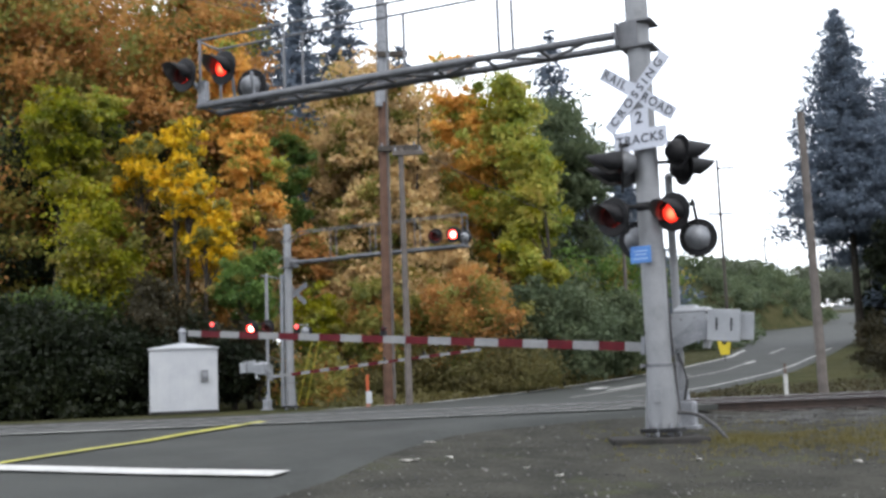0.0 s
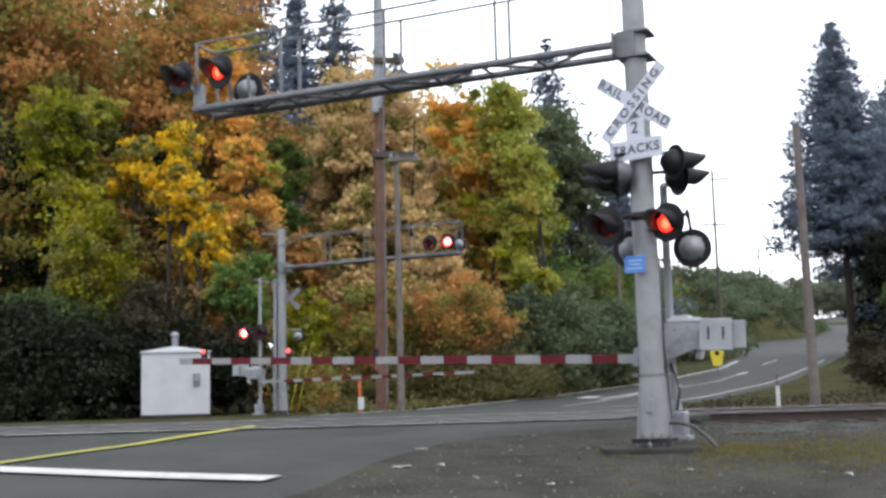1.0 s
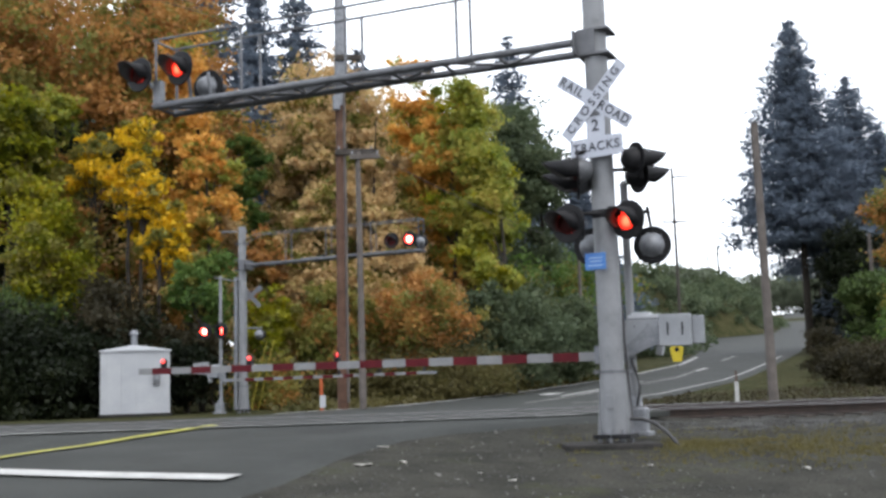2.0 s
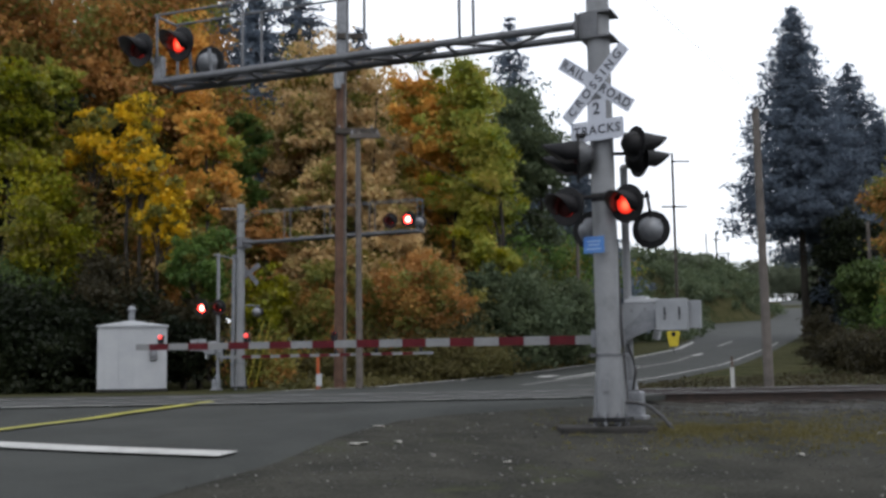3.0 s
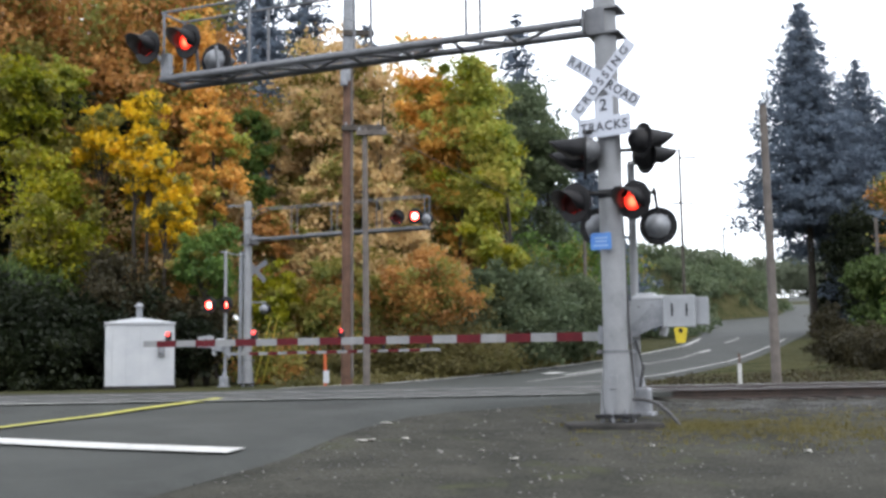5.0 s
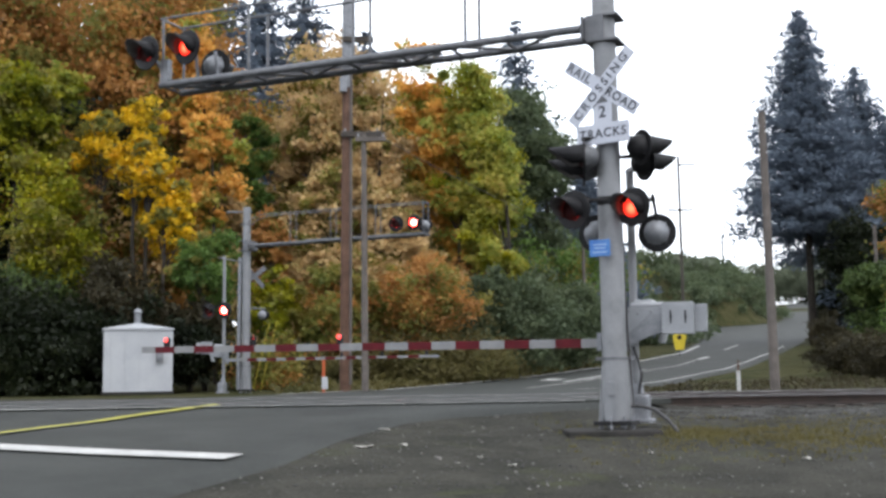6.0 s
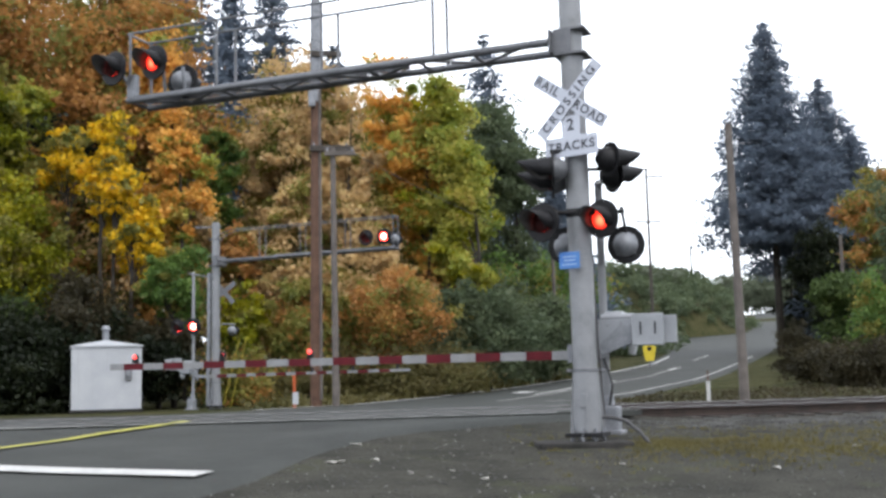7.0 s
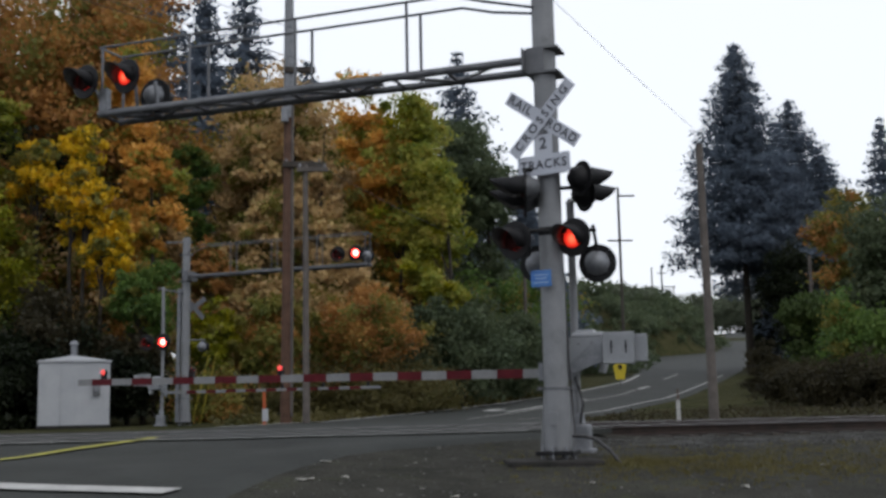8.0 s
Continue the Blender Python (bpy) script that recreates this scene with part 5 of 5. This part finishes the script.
def rough_spot(rng):
    y = rng.uniform(30, 44)
    x = edge_x(RIGHT_EDGE, y) + rng.uniform(1.0, 15)
    return x, y, rng.uniform(0.12, 0.3)


scatter("rough_grass", "rough dark green and brown grass beyond the track", "grass", 900, 12, BRAMBLE, 0.1, rough_spot, 0.5)


def grass_blades():
    """Sparse dry tufts on the gravel beside the mast."""
    rng = np.random.default_rng(9)
    verts, faces = [], []
    for k in range(1900):
        if k < 600:
            x, y = rng.normal(5.3, 1.0), rng.normal(15.5, 0.8)
        elif k < 900:
            x, y = rng.normal(4.05, 0.3), rng.normal(16.0, 0.3)
        elif k < 1150:
            x, y = rng.normal(7.6, 1.6), rng.normal(16.3, 1.1)
        else:
            x, y = rng.uniform(2, 14), rng.uniform(13, 19.5)
        z = ground_z(x, y)
        for b in range(7):
            a, h = rng.uniform(0, 6.28), rng.uniform(0.02, 0.07)
            px, py = x + rng.normal() * 0.04, y + rng.normal() * 0.04
            dx, dy = math.cos(a) * 0.008, math.sin(a) * 0.008
            i = len(verts)
            verts += [(px - dx, py - dy, z - 0.01), (px + dx, py + dy, z - 0.01), (px - dy * 4, py + dx * 4, z + h)]
            faces.append((i, i + 1, i + 2))
    me = bpy.data.meshes.new("grass_tufts")
    me.from_pydata(verts, [], faces)
    me.materials.append(GRASS)
    tagged(new("grass_tufts", me), "sparse dry yellow grass tufts on gravel", "grass", kind="stuff")


def gravel():
    """Loose stones on the ground beside the road."""
    rng = np.random.default_rng(11)
    bm = bmesh.new()
    made = 0
    while made < 600:
        y = rng.uniform(9.5, 21)
        x = edge_x(RIGHT_EDGE, y) + rng.uniform(-0.1, 13)
        s = rng.uniform(0.006, 0.02) * (1.8 if rng.random() < 0.04 else 1)
        bmesh.ops.create_icosphere(bm, subdivisions=1, radius=s, matrix=pose(x, y, ground_z(x, y) + s * 0.3, rng.uniform(0, 90), rng.uniform(0, 90), 0) @ Matrix.Diagonal((1.3, 1, 0.6, 1)))
        made += 1
        if made % 300 == 0:
            link_stones(bm)
            bm = bmesh.new()
    bm.free()


def crushed_stone():
    """Small angular stones, thick along the track and thinner over the open ground."""
    rng = np.random.default_rng(21)
    unit = np.array(((1, 0, 0), (-1, 0, 0), (0, 1, 0), (0, -1, 0), (0, 0, 1), (0, 0, -1)), float)
    tris = ((0, 2, 4), (2, 1, 4), (1, 3, 4), (3, 0, 4), (2, 0, 5), (1, 2, 5), (3, 1, 5), (0, 3, 5))
    verts, faces = [], []
    for k in range(6500):
        if k < 4200:
            x = rng.uniform(3.8, 17)
            y = 20.0 + 0.105 * x - abs(rng.normal(0, 0.9))
        else:
            y = rng.uniform(11.5, 20)
            x = edge_x(RIGHT_EDGE, y) + rng.uniform(0.0, 12)
        r = rng.uniform(0.012, 0.032) if k < 4200 else rng.uniform(0.007, 0.02)
        shape = unit * (r * rng.uniform(0.6, 1.3, (6, 1)))
        a = rng.uniform(0, 6.28)
        turn = np.array(((math.cos(a), -math.sin(a), 0), (math.sin(a), math.cos(a), 0), (0, 0, 0.75)))
        i = len(verts)
        verts += [tuple(v) for v in shape @ turn.T + rng.normal(0, r * 0.15, (6, 3)) + (x, y, ground_z(x, y) + r * 0.3)]
        faces += [(i + p, i + q, i + w) for p, q, w in tris]
    me = bpy.data.meshes.new("crushed_stone")
    me.from_pydata(verts, [], faces)
    me.materials.append(CRUSHED)
    tagged(new("crushed_stone", me), "grey crushed stone strewn along the track and the open ground", "gravel", kind="stuff")


def link_stones(bm):
    ob = link("loose_stones", bm, STONE)
    tagged(ob, "loose pale stones scattered on the gravel", "stones", kind="stuff")


def scrap(x, y, w, turn):
    """A pale crumpled scrap on the gravel."""
    bm = bmesh.new()
    rng = np.random.default_rng(int(w * 1000))
    top = [[bm.verts.new((w * (i / 3 - 0.5), 0.45 * w * (j / 2 - 0.5), 0.012 + 0.03 * rng.random())) for i in range(4)] for j in range(3)]
    for a, b in zip(top, top[1:]):
        for k in range(3):
            bm.faces.new((a[k], a[k + 1], b[k + 1], b[k]))
    ret = bmesh.ops.extrude_face_region(bm, geom=bm.faces[:])
    for v in ret["geom"]:
        if isinstance(v, bmesh.types.BMVert):
            v.co.z -= 0.012
    bmesh.ops.recalc_face_normals(bm, faces=bm.faces[:])
    ob = link("litter_scrap", bm, SCRAP)
    ob.matrix_basis = pose(x, y, ground_z(x, y), 0, 0, turn)
    tagged(ob, "small pale scrap of litter on the gravel", "litter", "litter on the gravel")


SCRAP = surface("pale_litter", (0.2, 0.2, 0.18), (0.34, 0.33, 0.3), 20, 80, 0.8)
for x, y, w, turn in ((-0.52, 15.0, 0.22, 10), (-0.02, 15.1, 0.1, 40), (2.95, 13.9, 0.12, 70), (-0.3, 17.1, 0.16, -20), (1.2, 13.0, 0.09, 0), (4.6, 13.2, 0.1, 30), (6.4, 15.2, 0.11, 10), (0.9, 13.9, 0.07, 50)):
    scrap(x, y, w, turn)
CRUSHED = surface("grey_crushed_stone", (0.035, 0.035, 0.034), (0.1, 0.1, 0.098), 2.5, 40, 0.95, 0.0, 0.3, gloss=0.05)
grass_blades()
gravel()
crushed_stone()


# ---------------------------------------------------------------- what moves
def flips(lens, spans, base, end=8.0):
    """Turns a lens disc: its lit face shows during the spans, its dark face between them."""
    rows = [(0.0, 0 if spans and spans[0][0] <= 0 else 180)]
    for a, b in spans:
        for t, x, y in ((a, 180, 0), (b, 0, 180)):
            if 0.05 < t < end - 0.05:
                rows += [(t - 0.0667, x), (t - 0.0333, x + (y - x) / 3), (t, x + (y - x) * 2 / 3), (t + 0.0333, y)]
    rows.append((end, rows[-1][1]))
    c = base.translation
    walk(lens, [(t, pose(c.x, c.y, c.z, 0, 0, a)) for t, a in rows])


def motions():
    left_near = [(n + 0.25, n + (0.57 if n < 4 else 0.65)) for n in range(8)]
    left_mast = [(0.0, 0.72), (0.97, 1.5), (2.0, 2.55), (2.97, 3.57), (3.97, 4.57), (5.0, 5.6), (6.05, 6.65), (7.05, 7.66)]

    def rest(spans):
        out, t = [], 0.0
        for a, b in spans:
            if a > t:
                out.append((t, a))
            t = b
        return out + [(t, 9.0)]
    for lens, side, clock in LENSES:
        spans = left_near if clock in ("near", "far") else left_mast
        if clock == "arm":
            if side.startswith("on"):
                continue
            spans = spans if side.startswith("left") else rest(spans)
        elif side == "right":
            spans = rest(spans)
        flips(lens, spans, lens.matrix_basis.copy())
    for (t, at, turn), lift in zip(GATES, (NEAR_LIFT, FAR_LIFT)):
        walk(t, [(s, pose(*at, 0, a, turn)) for s, a in lift])


# seconds and degrees above level, as the arms come down
NEAR_LIFT = ((0.0, 4.6), (0.25, 3.9), (0.5, 3.1), (0.75, 2.4), (1.0, 1.8), (1.25, 1.1), (1.5, 0.55), (1.7, 0.5), (8.0, 0.5))
FAR_LIFT = ((0.0, 4.0), (0.25, 3.2), (0.5, 2.3), (0.75, 1.3), (1.0, 0.6), (1.25, 0.2), (1.5, 0.0), (1.7, 0.0), (8.0, 0.0))
motions()
